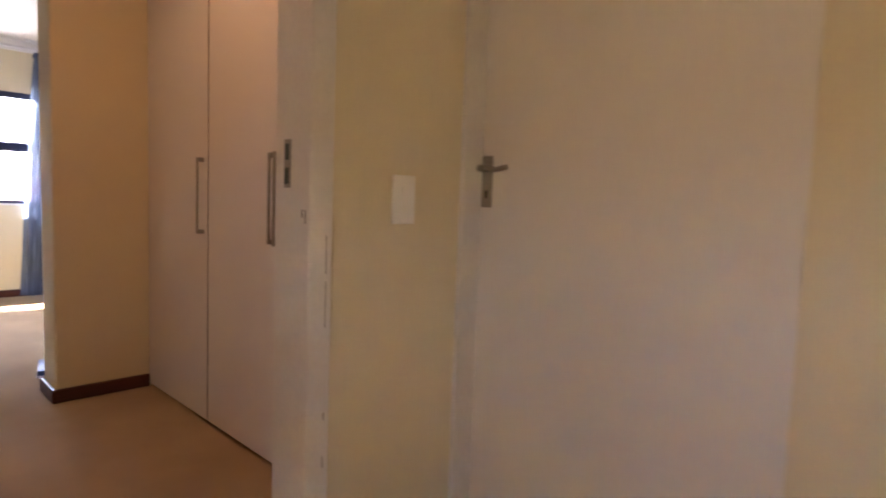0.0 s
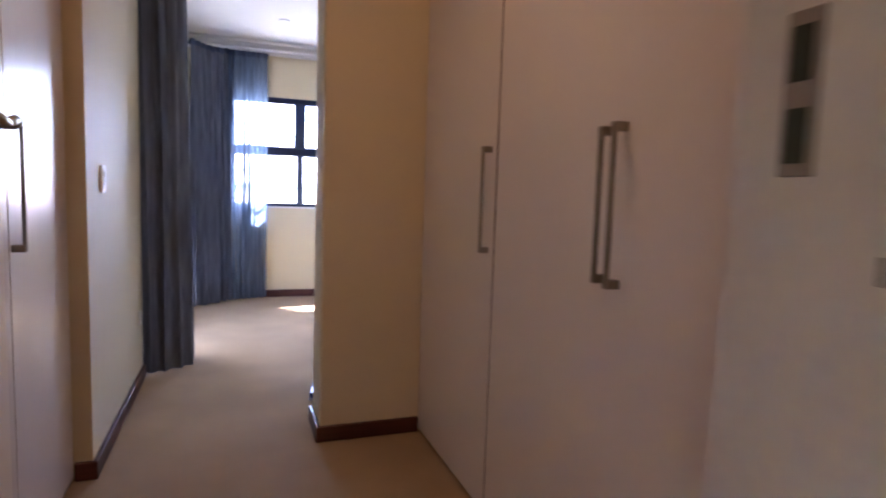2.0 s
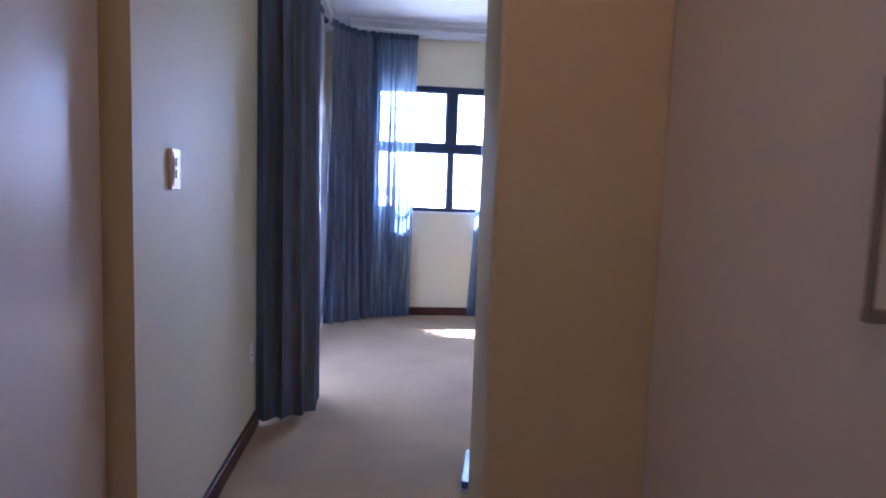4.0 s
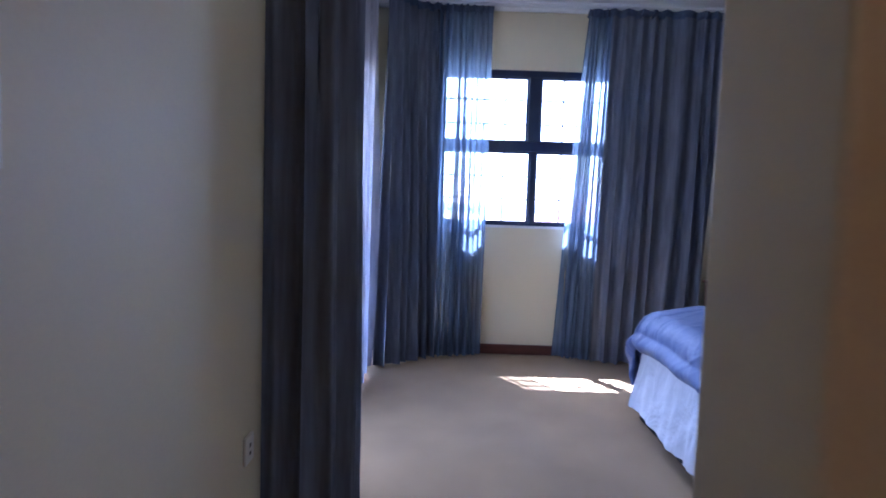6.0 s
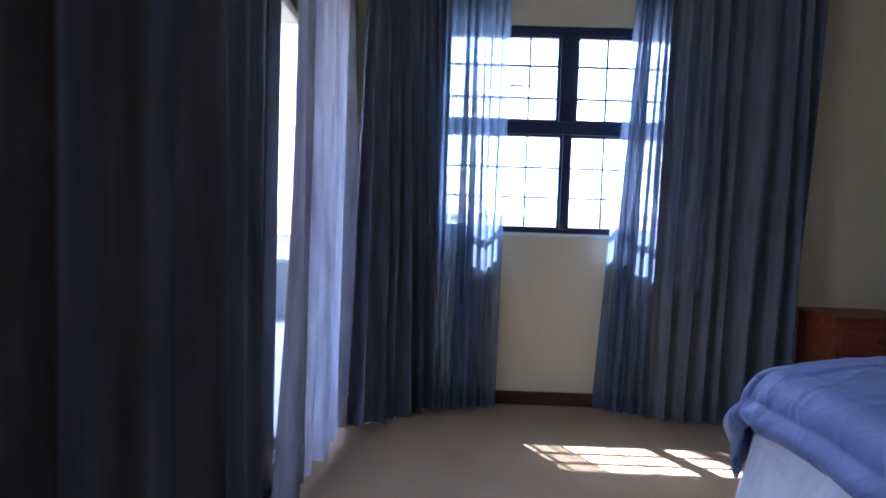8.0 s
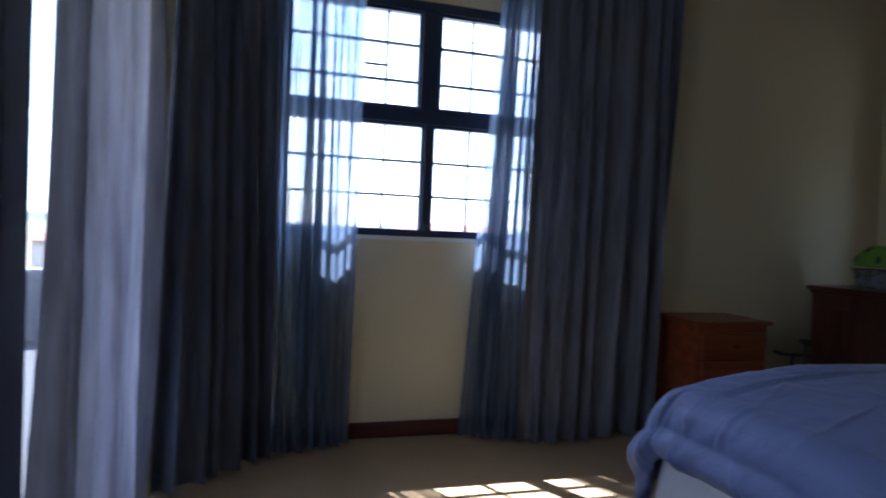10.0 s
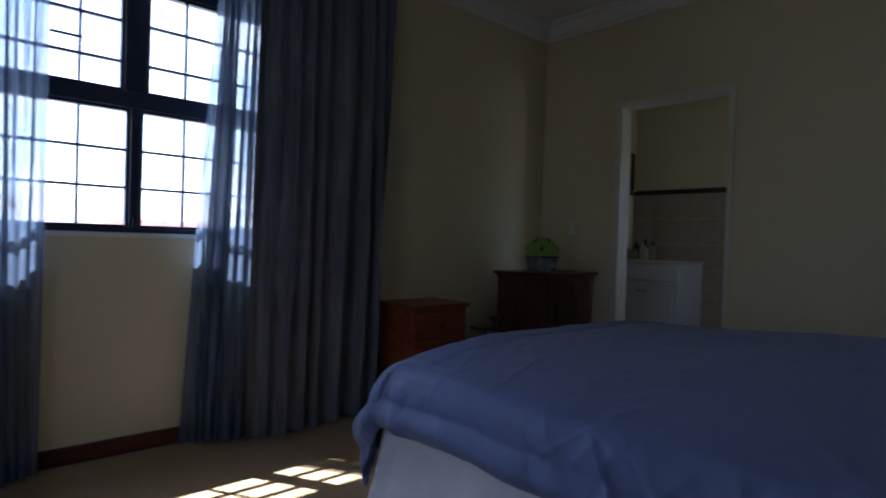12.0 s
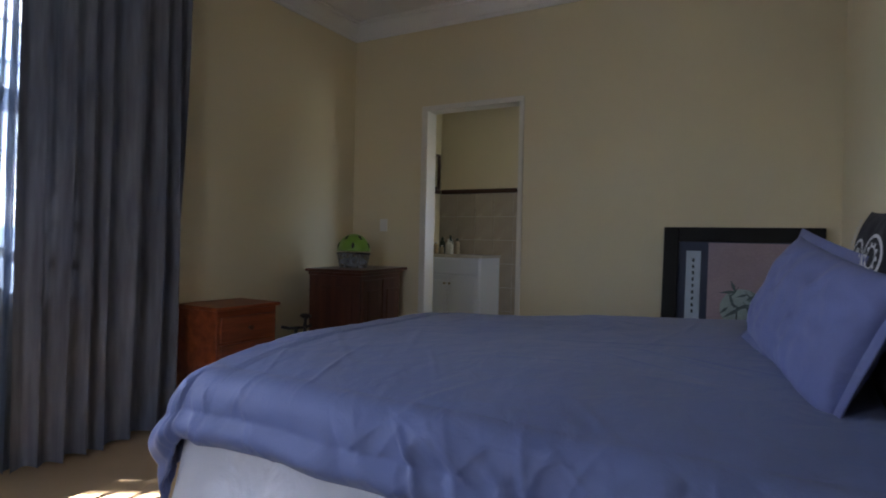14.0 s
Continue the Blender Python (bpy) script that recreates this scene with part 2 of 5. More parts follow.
M = {
    "wall": surface("cream wall paint", (0.70, 0.62, 0.42), 0.62, var=0.035, big=0.9, fine=160, bump=0.10, depth=0.0015),
    "ceiling": surface("white ceiling paint", (0.78, 0.77, 0.75), 0.8, var=0.03, fine=120, bump=0.1),
    "carpet": surface("beige cut pile carpet", (0.43, 0.305, 0.168), 0.95, var=0.12, big=2.2, fine=420, bump=0.8, depth=0.004, spec=0.1, sheen=0.15),
    "skirting": wood("dark mahogany skirting", (0.05, 0.012, 0.009), (0.11, 0.028, 0.018), 0.35, 0),
    "white": surface("white door enamel", (0.74, 0.70, 0.63), 0.42, var=0.012, rvar=0.02, big=3.0, fine=60, bump=0.06, depth=0.001),
    "cupboard": surface("white cupboard lacquer", (0.74, 0.70, 0.65), 0.30, var=0.012, big=3.0, fine=170, rvar=0.006, bump=0.03, depth=0.001),
    "frame": surface("white frame gloss paint", (0.72, 0.69, 0.62), 0.35, var=0.05, big=4, fine=70, bump=0.1),
    "nickel": surface("brushed nickel", (0.34, 0.31, 0.26), 0.42, 1.0, var=0.08, big=10, fine=300, bump=0.06, depth=0.0005),
    "plastic": surface("white switch plastic", (0.80, 0.78, 0.72), 0.35, var=0.02),
    # near-black that puts the shade of gaps, keyholes and socket holes into colour
    "dark": surface("dark colour for shade in gaps and holes", (0.02, 0.018, 0.016), 0.8),
    "bronze": surface("dark bronze aluminium", (0.035, 0.034, 0.04), 0.38, 0.35, var=0.1, big=6),
    # dark steel; extra blue in the colour imitates glare from the bright panes
    "winframe": surface("dark window steel with blue glare in its colour", (0.018, 0.030, 0.075), 0.42, 0.1, var=0.12, big=8),
    "curtain": fabric("blue grey linen curtain", (0.138, 0.150, 0.190), 0.012, 0.0),
    "sheer": fabric("blue grey open weave curtain", (0.15, 0.20, 0.30), 0.5, 0.22, weave=70.0, streak=0.02, spread=0.14),
    "header": fabric("curtain header tape", (0.10, 0.13, 0.21), 0.25, 0.08),
    "white_sheer": fabric("white voile", (0.39, 0.385, 0.44), 0.40, 0.0, weave=300.0, streak=0.05),
    "screen": fabric("dark insect mesh", (0.02, 0.02, 0.022), 0.0, 0.38, weave=900.0, spread=0.08),
    "track": surface("white curtain track", (0.75, 0.75, 0.76), 0.35),
    "duvet": surface("blue cotton duvet", (0.135, 0.172, 0.350), 0.60, var=0.06, big=3.0, fine=500, bump=0.12, depth=0.001, spec=0.33, sheen=0.12),
    "pillow": surface("blue cotton pillowcase", (0.14, 0.165, 0.345), 0.7, var=0.06, big=4.0, fine=500, bump=0.12, depth=0.001, spec=0.25, sheen=0.08),
    "valance": surface("white cotton valance", (0.72, 0.75, 0.84), 0.8, var=0.05, big=4, fine=400, bump=0.1, sheen=0.2),
    "divan": surface("black divan base cloth", (0.015, 0.015, 0.018), 0.9),
    "pine": wood("orange pine", (0.20, 0.045, 0.017), (0.36, 0.095, 0.033), 0.38, 0),
    "cherry": wood("dark red brown wood", (0.055, 0.017, 0.010), (0.11, 0.036, 0.02), 0.36, 2),
    "cherry_top": wood("dark red brown wood top", (0.065, 0.02, 0.012), (0.13, 0.045, 0.025), 0.3, 0),
    "blackframe": surface("black picture frame lacquer", (0.010, 0.009, 0.010), 0.5, var=0.1, spec=0.2),
    "mat": surface("navy picture mount", (0.025, 0.035, 0.075), 0.6),
    "paper": surface("pale blue paper strip", (0.42, 0.50, 0.60), 0.6, var=0.08, big=8),
    "print": surface("faded pink art print", (0.33, 0.25, 0.29), 0.5, var=0.12, big=5),
    "print_pale": surface("pale green wash of the print", (0.30, 0.38, 0.38), 0.5, var=0.15, big=9),
    "leafink": surface("faded grey green ink", (0.075, 0.11, 0.12), 0.6),
    "ink": surface("ink", (0.03, 0.04, 0.05), 0.6),
    "tile": surface("beige ceramic tile", (0.42, 0.36, 0.29), 0.25, var=0.06, big=6, fine=60, bump=0.03),
    "grout": surface("pale grout", (0.55, 0.50, 0.43), 0.9),
    "tilefloor": surface("beige floor tile", (0.40, 0.34, 0.27), 0.35, var=0.08),
    "darkwood": wood("brown wood trim", (0.05, 0.02, 0.012), (0.10, 0.04, 0.022), 0.35, 1),
    "vanity": surface("white vanity melamine", (0.70, 0.74, 0.86), 0.35, var=0.02),
    "vanity_top": surface("pale vanity top", (0.66, 0.63, 0.60), 0.25, var=0.06, big=12),
    "green": surface("lime green helmet shell", (0.19, 0.37, 0.04), 0.4, var=0.1),
    "black": surface("black plastic", (0.015, 0.015, 0.016), 0.45),
    "rubber": surface("black rubber", (0.02, 0.02, 0.02), 0.8),
    "steel": surface("painted dark steel", (0.014, 0.014, 0.016), 0.45, 0.0),
    "bottle_white": surface("white bottle plastic", (0.7, 0.68, 0.62), 0.35),
    "bottle_dark": surface("dark bottle", (0.03, 0.045, 0.03), 0.35),
    "bottle_beige": surface("beige bottle", (0.45, 0.36, 0.25), 0.4),
    "olive": surface("olive headboard cloth", (0.075, 0.072, 0.055), 0.9, var=0.1, fine=300, bump=0.3),
    "cushion": surface("black cotton cushion", (0.018, 0.018, 0.024), 0.85, fine=300, bump=0.3),
    "motif": surface("white cushion print", (0.60, 0.60, 0.62), 0.8),
    "bluecard": surface("glossy blue card", (0.03, 0.07, 0.26), 0.3),
    "chip": surface("bare metal under chipped paint", (0.36, 0.31, 0.25), 0.6, var=0.3, big=40),
    # floor colour is darkened to stand for shade that isn't cast on it
    "screed": surface("grey balcony floor darkened for shade", (0.05, 0.052, 0.06), 0.85, var=0.1, big=3, fine=60, bump=0.3),
    "parapet": surface("navy grey parapet paint", (0.12, 0.13, 0.16), 0.8, var=0.1, fine=80, bump=0.4),
    "plaster": surface("white outside plaster", (0.62, 0.60, 0.56), 0.85, var=0.07, fine=80, bump=0.4),
    "coping": surface("grey coping", (0.22, 0.23, 0.26), 0.7, var=0.06),
    "brick": surface("red brown face brick", (0.30, 0.125, 0.075), 0.85, var=0.18, big=12, fine=60, bump=0.4),
    "roof": surface("grey roof tiles", (0.17, 0.155, 0.15), 0.85, var=0.15, big=2, fine=8, bump=0.4, depth=0.03),
    "redroof": surface("red roof tiles", (0.30, 0.12, 0.08), 0.85, var=0.15, big=2, fine=8, bump=0.4, depth=0.03),
    "ground": surface("dry grass and sand", (0.24, 0.21, 0.12), 0.95, var=0.3, big=0.06, fine=0.6, bump=0.3, depth=0.05),
    "foliage": surface("dull green leaves", (0.05, 0.085, 0.03), 0.8, var=0.3, big=2, fine=12, bump=0.6, depth=0.05),
    "hill": surface("distant bushy hill", (0.07, 0.09, 0.06), 0.95, var=0.3, big=0.02, fine=0.2),
    "darkpane": surface("dark distant window", (0.02, 0.025, 0.03), 0.2),
    "lampglass": surface("frosted lamp face", (0.85, 0.85, 0.83), 0.3),
    "glass": glass("clear glass"),
    "tub": fabric("frosted clear plastic", (0.66, 0.71, 0.78), 0.5, 0.74, 0.25, 60.0),
}
coat = M["cupboard"].node_tree.nodes["Principled BSDF"]
coat.inputs["Coat Weight"].default_value, coat.inputs["Coat Roughness"].default_value = 0.6, 0.24


def crumple(m, scale, depth):
    """Soft creases under the weave of a cloth."""
    nt = m.node_tree
    p = nt.nodes["Principled BSDF"]
    first = p.inputs["Normal"].links[0].from_node
    nz = noise_node(nt, scale, 5.0)
    nz.inputs["Distortion"].default_value = 0.5
    nz.inputs["Roughness"].default_value = 0.45
    b = nt.nodes.new("ShaderNodeBump")
    b.inputs["Strength"].default_value, b.inputs["Distance"].default_value = 0.7, depth
    nt.links.new(nz.outputs[0], b.inputs["Height"])
    nt.links.new(b.outputs[0], first.inputs["Normal"])


crumple(M["duvet"], 10.0, 0.016)
crumple(M["pillow"], 10.0, 0.016)
crumple(M["valance"], 5.0, 0.07)
mm, nt, p, out = nodes_of("mirror glass")
p.inputs["Base Color"].default_value = (0.82, 0.84, 0.84, 1)
p.inputs["Metallic"].default_value, p.inputs["Roughness"].default_value = 1.0, 0.02
M["mirror"] = mm


# ---- building blocks ----
BASE = {}


def thing(name, at, label, category, group="", kind=""):
    ob = new(name)
    ob.location = at
    ob.empty_display_size = 0.05
    BASE[ob] = Matrix.Translation(at).inverted()
    return tagged(ob, label, category, group, kind)


def part(name, bm, mat, parent=None, label="", smooth=False):
    me = bpy.data.meshes.new(name)
    bm.normal_update()
    bm.to_mesh(me)
    bm.free()
    if smooth:
        for f in me.polygons:
            f.use_smooth = True
    me.materials.append(M[mat])
    ob = new(name, me)
    if parent is not None:
        ob.parent = parent
        ob.matrix_parent_inverse = BASE.get(parent, Matrix())
    return tagged(ob, label)


def solo(name, bm, mat, label, category, group="", kind="", smooth=False):
    return tagged(part(name, bm, mat, None, "", smooth), label, category, group, kind)


def add(bm, other):
    me = bpy.data.meshes.new("t")
    other.to_mesh(me)
    other.free()
    bm.from_mesh(me)
    bpy.data.meshes.remove(me)
    return bm


def box(x0, x1, y0, y1, z0, z1, bevel=0.0, seg=2):
    bm = bmesh.new()
    bmesh.ops.create_cube(bm, size=1.0, matrix=Matrix.Translation(((x0 + x1) / 2, (y0 + y1) / 2, (z0 + z1) / 2)) @ Matrix.Diagonal((abs(x1 - x0), abs(y1 - y0), abs(z1 - z0), 1)))
    if bevel > 0:
        bmesh.ops.bevel(bm, geom=bm.edges[:], offset=bevel, segments=seg, affect="EDGES", profile=0.5)
    return bm


def boxes(*rows, bevel=0.0):
    bm = bmesh.new()
    for r in rows:
        add(bm, box(*r, bevel))
    return bm


def turned(bm, m):
    bmesh.ops.transform(bm, matrix=m, verts=bm.verts)
    return bm


def rod(a, b, r, n=12, r2=None):
    a, b = Vector(a), Vector(b)
    bm = bmesh.new()
    m = Matrix.Translation((a + b) / 2) @ (b - a).to_track_quat("Z", "Y").to_matrix().to_4x4()
    bmesh.ops.create_cone(bm, cap_ends=True, segments=n, radius1=r, radius2=r if r2 is None else r2, depth=(b - a).length, matrix=m)
    return bm


def pipe(points, r, n=10):
    """A round bar along a line of points, with ball joints."""
    bm = bmesh.new()
    for a, b in zip(points, points[1:]):
        add(bm, rod(a, b, r, n))
    for q in points[1:-1]:
        t = bmesh.new()
        bmesh.ops.create_uvsphere(t, u_segments=n, v_segments=6, radius=r, matrix=Matrix.Translation(q))
        add(bm, t)
    return bm


def lathe(profile, at, n=24):
    bm = bmesh.new()
    rings = []
    for r, z in profile:
        rings.append([bm.verts.new((at[0] + r * math.cos(2 * math.pi * k / n), at[1] + r * math.sin(2 * math.pi * k / n), at[2] + z)) for k in range(n)])
    for a, b in zip(rings, rings[1:]):
        for k in range(n):
            bm.faces.new((a[k], a[(k + 1) % n], b[(k + 1) % n], b[k]))
    bm.faces.new(rings[0][::-1])
    bm.faces.new(rings[-1])
    return bm


def grid_bm(rows):
    """A sheet through rows of points."""
    bm = bmesh.new()
    vs = [[bm.verts.new(q) for q in row] for row in rows]
    for a, b in zip(vs, vs[1:]):
        for k in range(len(a) - 1):
            bm.faces.new((a[k], a[k + 1], b[k + 1], b[k]))
    return bm


def noise3(x, y, z, s=1.0):
    return noise.noise(Vector((x * s, y * s, z * s)))


def along(path, s):
    """The place and the direction at s (0 to 1) along a line in plan."""
    ds = [math.dist(a, b) for a, b in zip(path, path[1:])]
    d = s * sum(ds)
    for (a, b), L in zip(zip(path, path[1:]), ds):
        if d <= L or b == path[-1]:
            k = min(1, d / L)
            return (a[0] + (b[0] - a[0]) * k, a[1] + (b[1] - a[1]) * k, (b[0] - a[0]) / L, (b[1] - a[1]) / L)
        d -= L


def drape(top, bottom, z0, z1, folds, amp0, amp1, seed, rows=34, s0=0.0, s1=1.0, rough=2.0, lap=0.35):
    """Hanging cloth: folds run from the header, shallow there and deeper at the hem."""
    n = max(24, int(folds * 14))
    out_rows = []
    for j in range(rows + 1):
        t = j / rows
        row = []
        for i in range(n + 1):
            s = s0 + (s1 - s0) * i / n
            ax, ay, adx, ady = along(top, s)
            bx, by, bdx, bdy = along(bottom, s)
            e = t ** 0.8
            x, y = ax + (bx - ax) * e, ay + (by - ay) * e
            nx, ny = ady + (bdy - ady) * e, -(adx + (bdx - adx) * e)
            q = math.hypot(nx, ny) or 1
            nx, ny = nx / q, ny / q
            ph = 2 * math.pi * folds * (i / n) + rough * 3.0 * noise3(s * 3.1, seed, 0.35 * t) + 1.1 * noise3(s * 8, seed + 5, t * 1.1)
            a = amp0 + (amp1 - amp0) * min(1, t * 1.6)
            a *= max(0.25, 0.78 + 1.0 * noise3(s * 5, seed + 9, t * 0.8))
            w = math.sin(ph) + 0.28 * math.sin(2 * ph + 0.7)
            off = a * w + 0.006 * noise3(s * 14, seed + 3, t * 3)
            side = lap * a * math.cos(ph)
            z = z1 + (z0 - z1) * t + (0.012 * noise3(s * 8, seed, 2.0) if j == rows else 0)
            row.append((x + nx * off - ny * side, y + ny * off + nx * side, z))
        out_rows.append(row)
    return grid_bm(out_rows)

# ---- the large structure ----
CEIL = 2.80
XL, XR, YW, YB = -0.94, 3.35, -0.12, -3.47   # bedroom: balcony wall, bathroom wall, window wall, wall behind the bed
LOBBY_X0, LOBBY_X1, LOBBY_Y0, LOBBY_Y1 = -1.9, 0.60, -9.2, -6.645


def structure(name, bm, mat, label, category, smooth=False):
    return solo(name, bm, mat, label, category, kind="structure", smooth=smooth)


structure("floor", boxes((-1.95, 0.75, -9.3, -6.5, -0.12, 0.0), (-1.7, 1.2, -6.5, -4.25, -0.12, 0.0), (-1.155, 3.42, -4.25, -0.02, -0.12, 0.0)), "carpet", "beige cut pile carpet through bedroom and passage", "floor")
structure("floor_bathroom", box(3.42, 5.15, -2.6, 0.15, -0.12, 0.0), "tilefloor", "beige tiled bathroom floor", "floor")
structure("ceiling", box(-1.95, 5.15, -9.3, 0.15, CEIL, CEIL + 0.15), "ceiling", "plain white painted ceiling", "ceiling")

# window in the wall opposite the passage
WX0, WX1, WZ0, WZ1 = -0.43, 1.055, 1.03, 2.235
structure("wall_window", boxes((-1.16, WX0, YW, 0.10, 0, CEIL), (WX1, XR + 0.15, YW, 0.10, 0, CEIL), (WX0, WX1, YW, 0.10, 0, WZ0), (WX0, WX1, YW, 0.10, WZ1, CEIL)), "wall", "cream painted wall with the window opening", "wall")
# wall to the balcony with the sliding door opening
SY0, SY1, SZ = -2.85, -0.52, 2.15
structure("wall_balcony", boxes((XL - 0.22, XL, -4.25, SY0, 0, CEIL), (XL - 0.22, XL, SY1, YW, 0, CEIL), (XL - 0.22, XL, SY0, SY1, SZ, CEIL)), "wall", "cream painted wall round the sliding door", "wall")
# wall to the bathroom with its doorway
DY0, DY1, DZ = -1.60, -0.81, 2.05
structure("wall_bathroom", boxes((XR, XR + 0.11, DY1, YW, 0, CEIL), (XR, XR + 0.11, -4.2, DY0, 0, CEIL), (XR, XR + 0.11, DY0, DY1, DZ, CEIL)), "wall", "cream painted wall with the bathroom doorway", "wall")
structure("wall_bed", boxes((0.66, XR, YB - 0.4, YB, 0, CEIL)), "wall", "cream painted wall behind the bed", "wall")
stub = structure("wall_passage_end", box(0.0, 1.25, -4.14, -3.87, 0, CEIL, 0.012, 3), "wall", "cream painted wall end beside the cupboards", "wall")
structure("wall_behind_cupboards", boxes((1.13, 1.25, -6.5, -4.14, 0, CEIL), (-1.75, -1.63, -6.5, -4.25, 0, CEIL)), "wall", "plain wall behind the cupboards", "wall")
structure("wall_nib", box(-1.75, XL - 0.22, -4.40, -4.25, 0, CEIL), "wall", "cream wall end beside the cupboards", "wall")
# wall with the doorway from the lobby, and the lobby
structure("wall_doorway", boxes((0.075, 1.25, -6.645, -6.50, 0, CEIL), (-1.95, -0.885, -6.645, -6.50, 0, CEIL), (-0.885, 0.075, -6.645, -6.50, 2.13, CEIL)), "wall", "cream painted wall round the passage doorway", "wall")
structure("wall_lobby_door", boxes((0.655, 0.75, LOBBY_Y0, -7.607, 0, CEIL), (0.655, 0.75, -7.607, -6.645, 2.13, CEIL)), "wall", "cream painted lobby wall round a door", "wall")
# the opening is added, out of view, to hold the lobby fill lamp
structure("wall_lobby_side", boxes((LOBBY_X0 - 0.15, LOBBY_X0, LOBBY_Y0, -8.9, 0, CEIL), (LOBBY_X0 - 0.15, LOBBY_X0, -8.5, -6.5, 0, CEIL), (LOBBY_X0 - 0.15, LOBBY_X0, -8.9, -8.5, 0, 1.15), (LOBBY_X0 - 0.15, LOBBY_X0, -8.9, -8.5, 1.55, CEIL)), "wall", "cream lobby wall with a small added opening, out of view", "wall")
structure("wall_lobby_back", box(LOBBY_X0, 0.75, LOBBY_Y0 - 0.15, LOBBY_Y0, 0, CEIL), "wall", "plain cream lobby wall", "wall")
# bathroom shell
structure("wall_bathroom_far", box(5.0, 5.15, -2.6, 0.15, 0, CEIL), "wall", "cream wall above the bathroom tiles", "wall")
# the hole in the -y wall is added, out of view, for the bathroom fill
structure("wall_bathroom_sides", boxes((3.45, 5.0, 0.0, 0.15, 0, CEIL), (3.45, 3.70, -2.6, -2.45, 0, CEIL), (4.25, 5.0, -2.6, -2.45, 0, CEIL), (3.70, 4.25, -2.6, -2.45, 0, 1.15), (3.70, 4.25, -2.6, -2.45, 1.75, CEIL)), "wall", "cream bathroom side walls", "wall")

# cornice: a moulded strip round the bedroom ceiling
def cornice(name, a, b, inward):
    a, b, w = Vector(a), Vector(b), Vector(inward)
    prof = [(0.0, -0.125), (0.014, -0.125), (0.020, -0.112), (0.020, -0.098), (0.032, -0.088), (0.050, -0.060), (0.072, -0.036), (0.084, -0.028), (0.096, -0.026), (0.096, -0.012), (0.110, -0.008), (0.110, 0.0)]
    rows = [[tuple(e + w * u + Vector((0, 0, CEIL - 0.001 + v))) for u, v in prof] for e in (a, b)]
    structure(name, grid_bm(rows), "ceiling", "white moulded plaster cornice", "cornice")


cornice("cornice_window", (XL, YW, 0), (XR, YW, 0), (0, -1, 0))
cornice("cornice_bathroom", (XR, YW, 0), (XR, YB, 0), (-1, 0, 0))
cornice("cornice_bed", (0.66, YB, 0), (XR, YB, 0), (0, 1, 0))
cornice("cornice_balcony", (XL, -4.25, 0), (XL, YW, 0), (1, 0, 0))


def skirting(x0, x1, y0, y1):
    bm = bmesh.new()
    add(bm, box(x0, x1, y0, y1, 0.0, 0.080, 0.007, 3))
    structure("baseboard", bm, "skirting", "dark mahogany stained wooden skirting board", "skirting board")


T = 0.02
skirting(XL + T, XR, YW - T, YW)
skirting(XL, XL + T, -4.25 - T, SY0 - 0.02)
skirting(-1.004, XL + T, -4.25 - T, -4.25)
skirting(-T, 0.498, -4.14 - T, -4.14)
skirting(-T, 0.0, -4.14, -3.87 + T)
skirting(0.0, 0.66, -3.87, -3.87 + T)
skirting(XR - T, XR, DY1 + 0.05, YW - T)
skirting(XR - T, XR, YB, DY0 - 0.05)
skirting(0.66, XR - T, YB, YB + T)

# ---- window ----
window = thing("window_1", (0.31, -0.08, WZ0), "dark steel casement window with thin glazing bars", "window", kind="structure")
FY0, FY1 = -0.112, -0.052
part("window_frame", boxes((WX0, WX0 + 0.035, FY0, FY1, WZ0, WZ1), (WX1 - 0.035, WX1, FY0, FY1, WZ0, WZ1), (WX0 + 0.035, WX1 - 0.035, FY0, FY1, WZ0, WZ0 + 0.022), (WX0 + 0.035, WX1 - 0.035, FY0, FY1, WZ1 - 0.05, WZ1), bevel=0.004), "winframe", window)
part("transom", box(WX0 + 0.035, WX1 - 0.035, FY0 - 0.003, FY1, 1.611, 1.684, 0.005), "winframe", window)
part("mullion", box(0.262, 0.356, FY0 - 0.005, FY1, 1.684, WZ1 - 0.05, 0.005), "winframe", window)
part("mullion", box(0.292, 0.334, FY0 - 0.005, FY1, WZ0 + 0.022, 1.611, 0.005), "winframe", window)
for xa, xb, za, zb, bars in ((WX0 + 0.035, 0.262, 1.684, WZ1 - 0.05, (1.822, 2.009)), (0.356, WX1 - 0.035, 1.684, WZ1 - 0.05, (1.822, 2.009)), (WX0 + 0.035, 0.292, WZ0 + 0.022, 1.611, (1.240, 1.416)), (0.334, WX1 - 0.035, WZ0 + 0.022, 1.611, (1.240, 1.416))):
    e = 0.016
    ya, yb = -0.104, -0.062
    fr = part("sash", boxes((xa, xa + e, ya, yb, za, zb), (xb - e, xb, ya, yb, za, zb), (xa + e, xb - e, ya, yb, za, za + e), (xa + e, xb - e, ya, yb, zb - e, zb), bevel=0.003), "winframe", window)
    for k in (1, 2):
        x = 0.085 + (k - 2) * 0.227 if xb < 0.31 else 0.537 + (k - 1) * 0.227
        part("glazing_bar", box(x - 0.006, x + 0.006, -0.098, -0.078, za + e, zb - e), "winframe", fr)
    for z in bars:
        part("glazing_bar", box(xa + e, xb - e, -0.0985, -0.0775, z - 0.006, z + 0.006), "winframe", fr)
    pane = part("pane", box(xa + e, xb - e, -0.072, -0.068, za + e, zb - e), "glass", fr)
    pane.visible_shadow = False
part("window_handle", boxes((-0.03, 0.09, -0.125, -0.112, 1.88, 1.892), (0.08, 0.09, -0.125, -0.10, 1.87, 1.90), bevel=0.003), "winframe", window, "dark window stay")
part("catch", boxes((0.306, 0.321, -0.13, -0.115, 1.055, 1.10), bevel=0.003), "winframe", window)
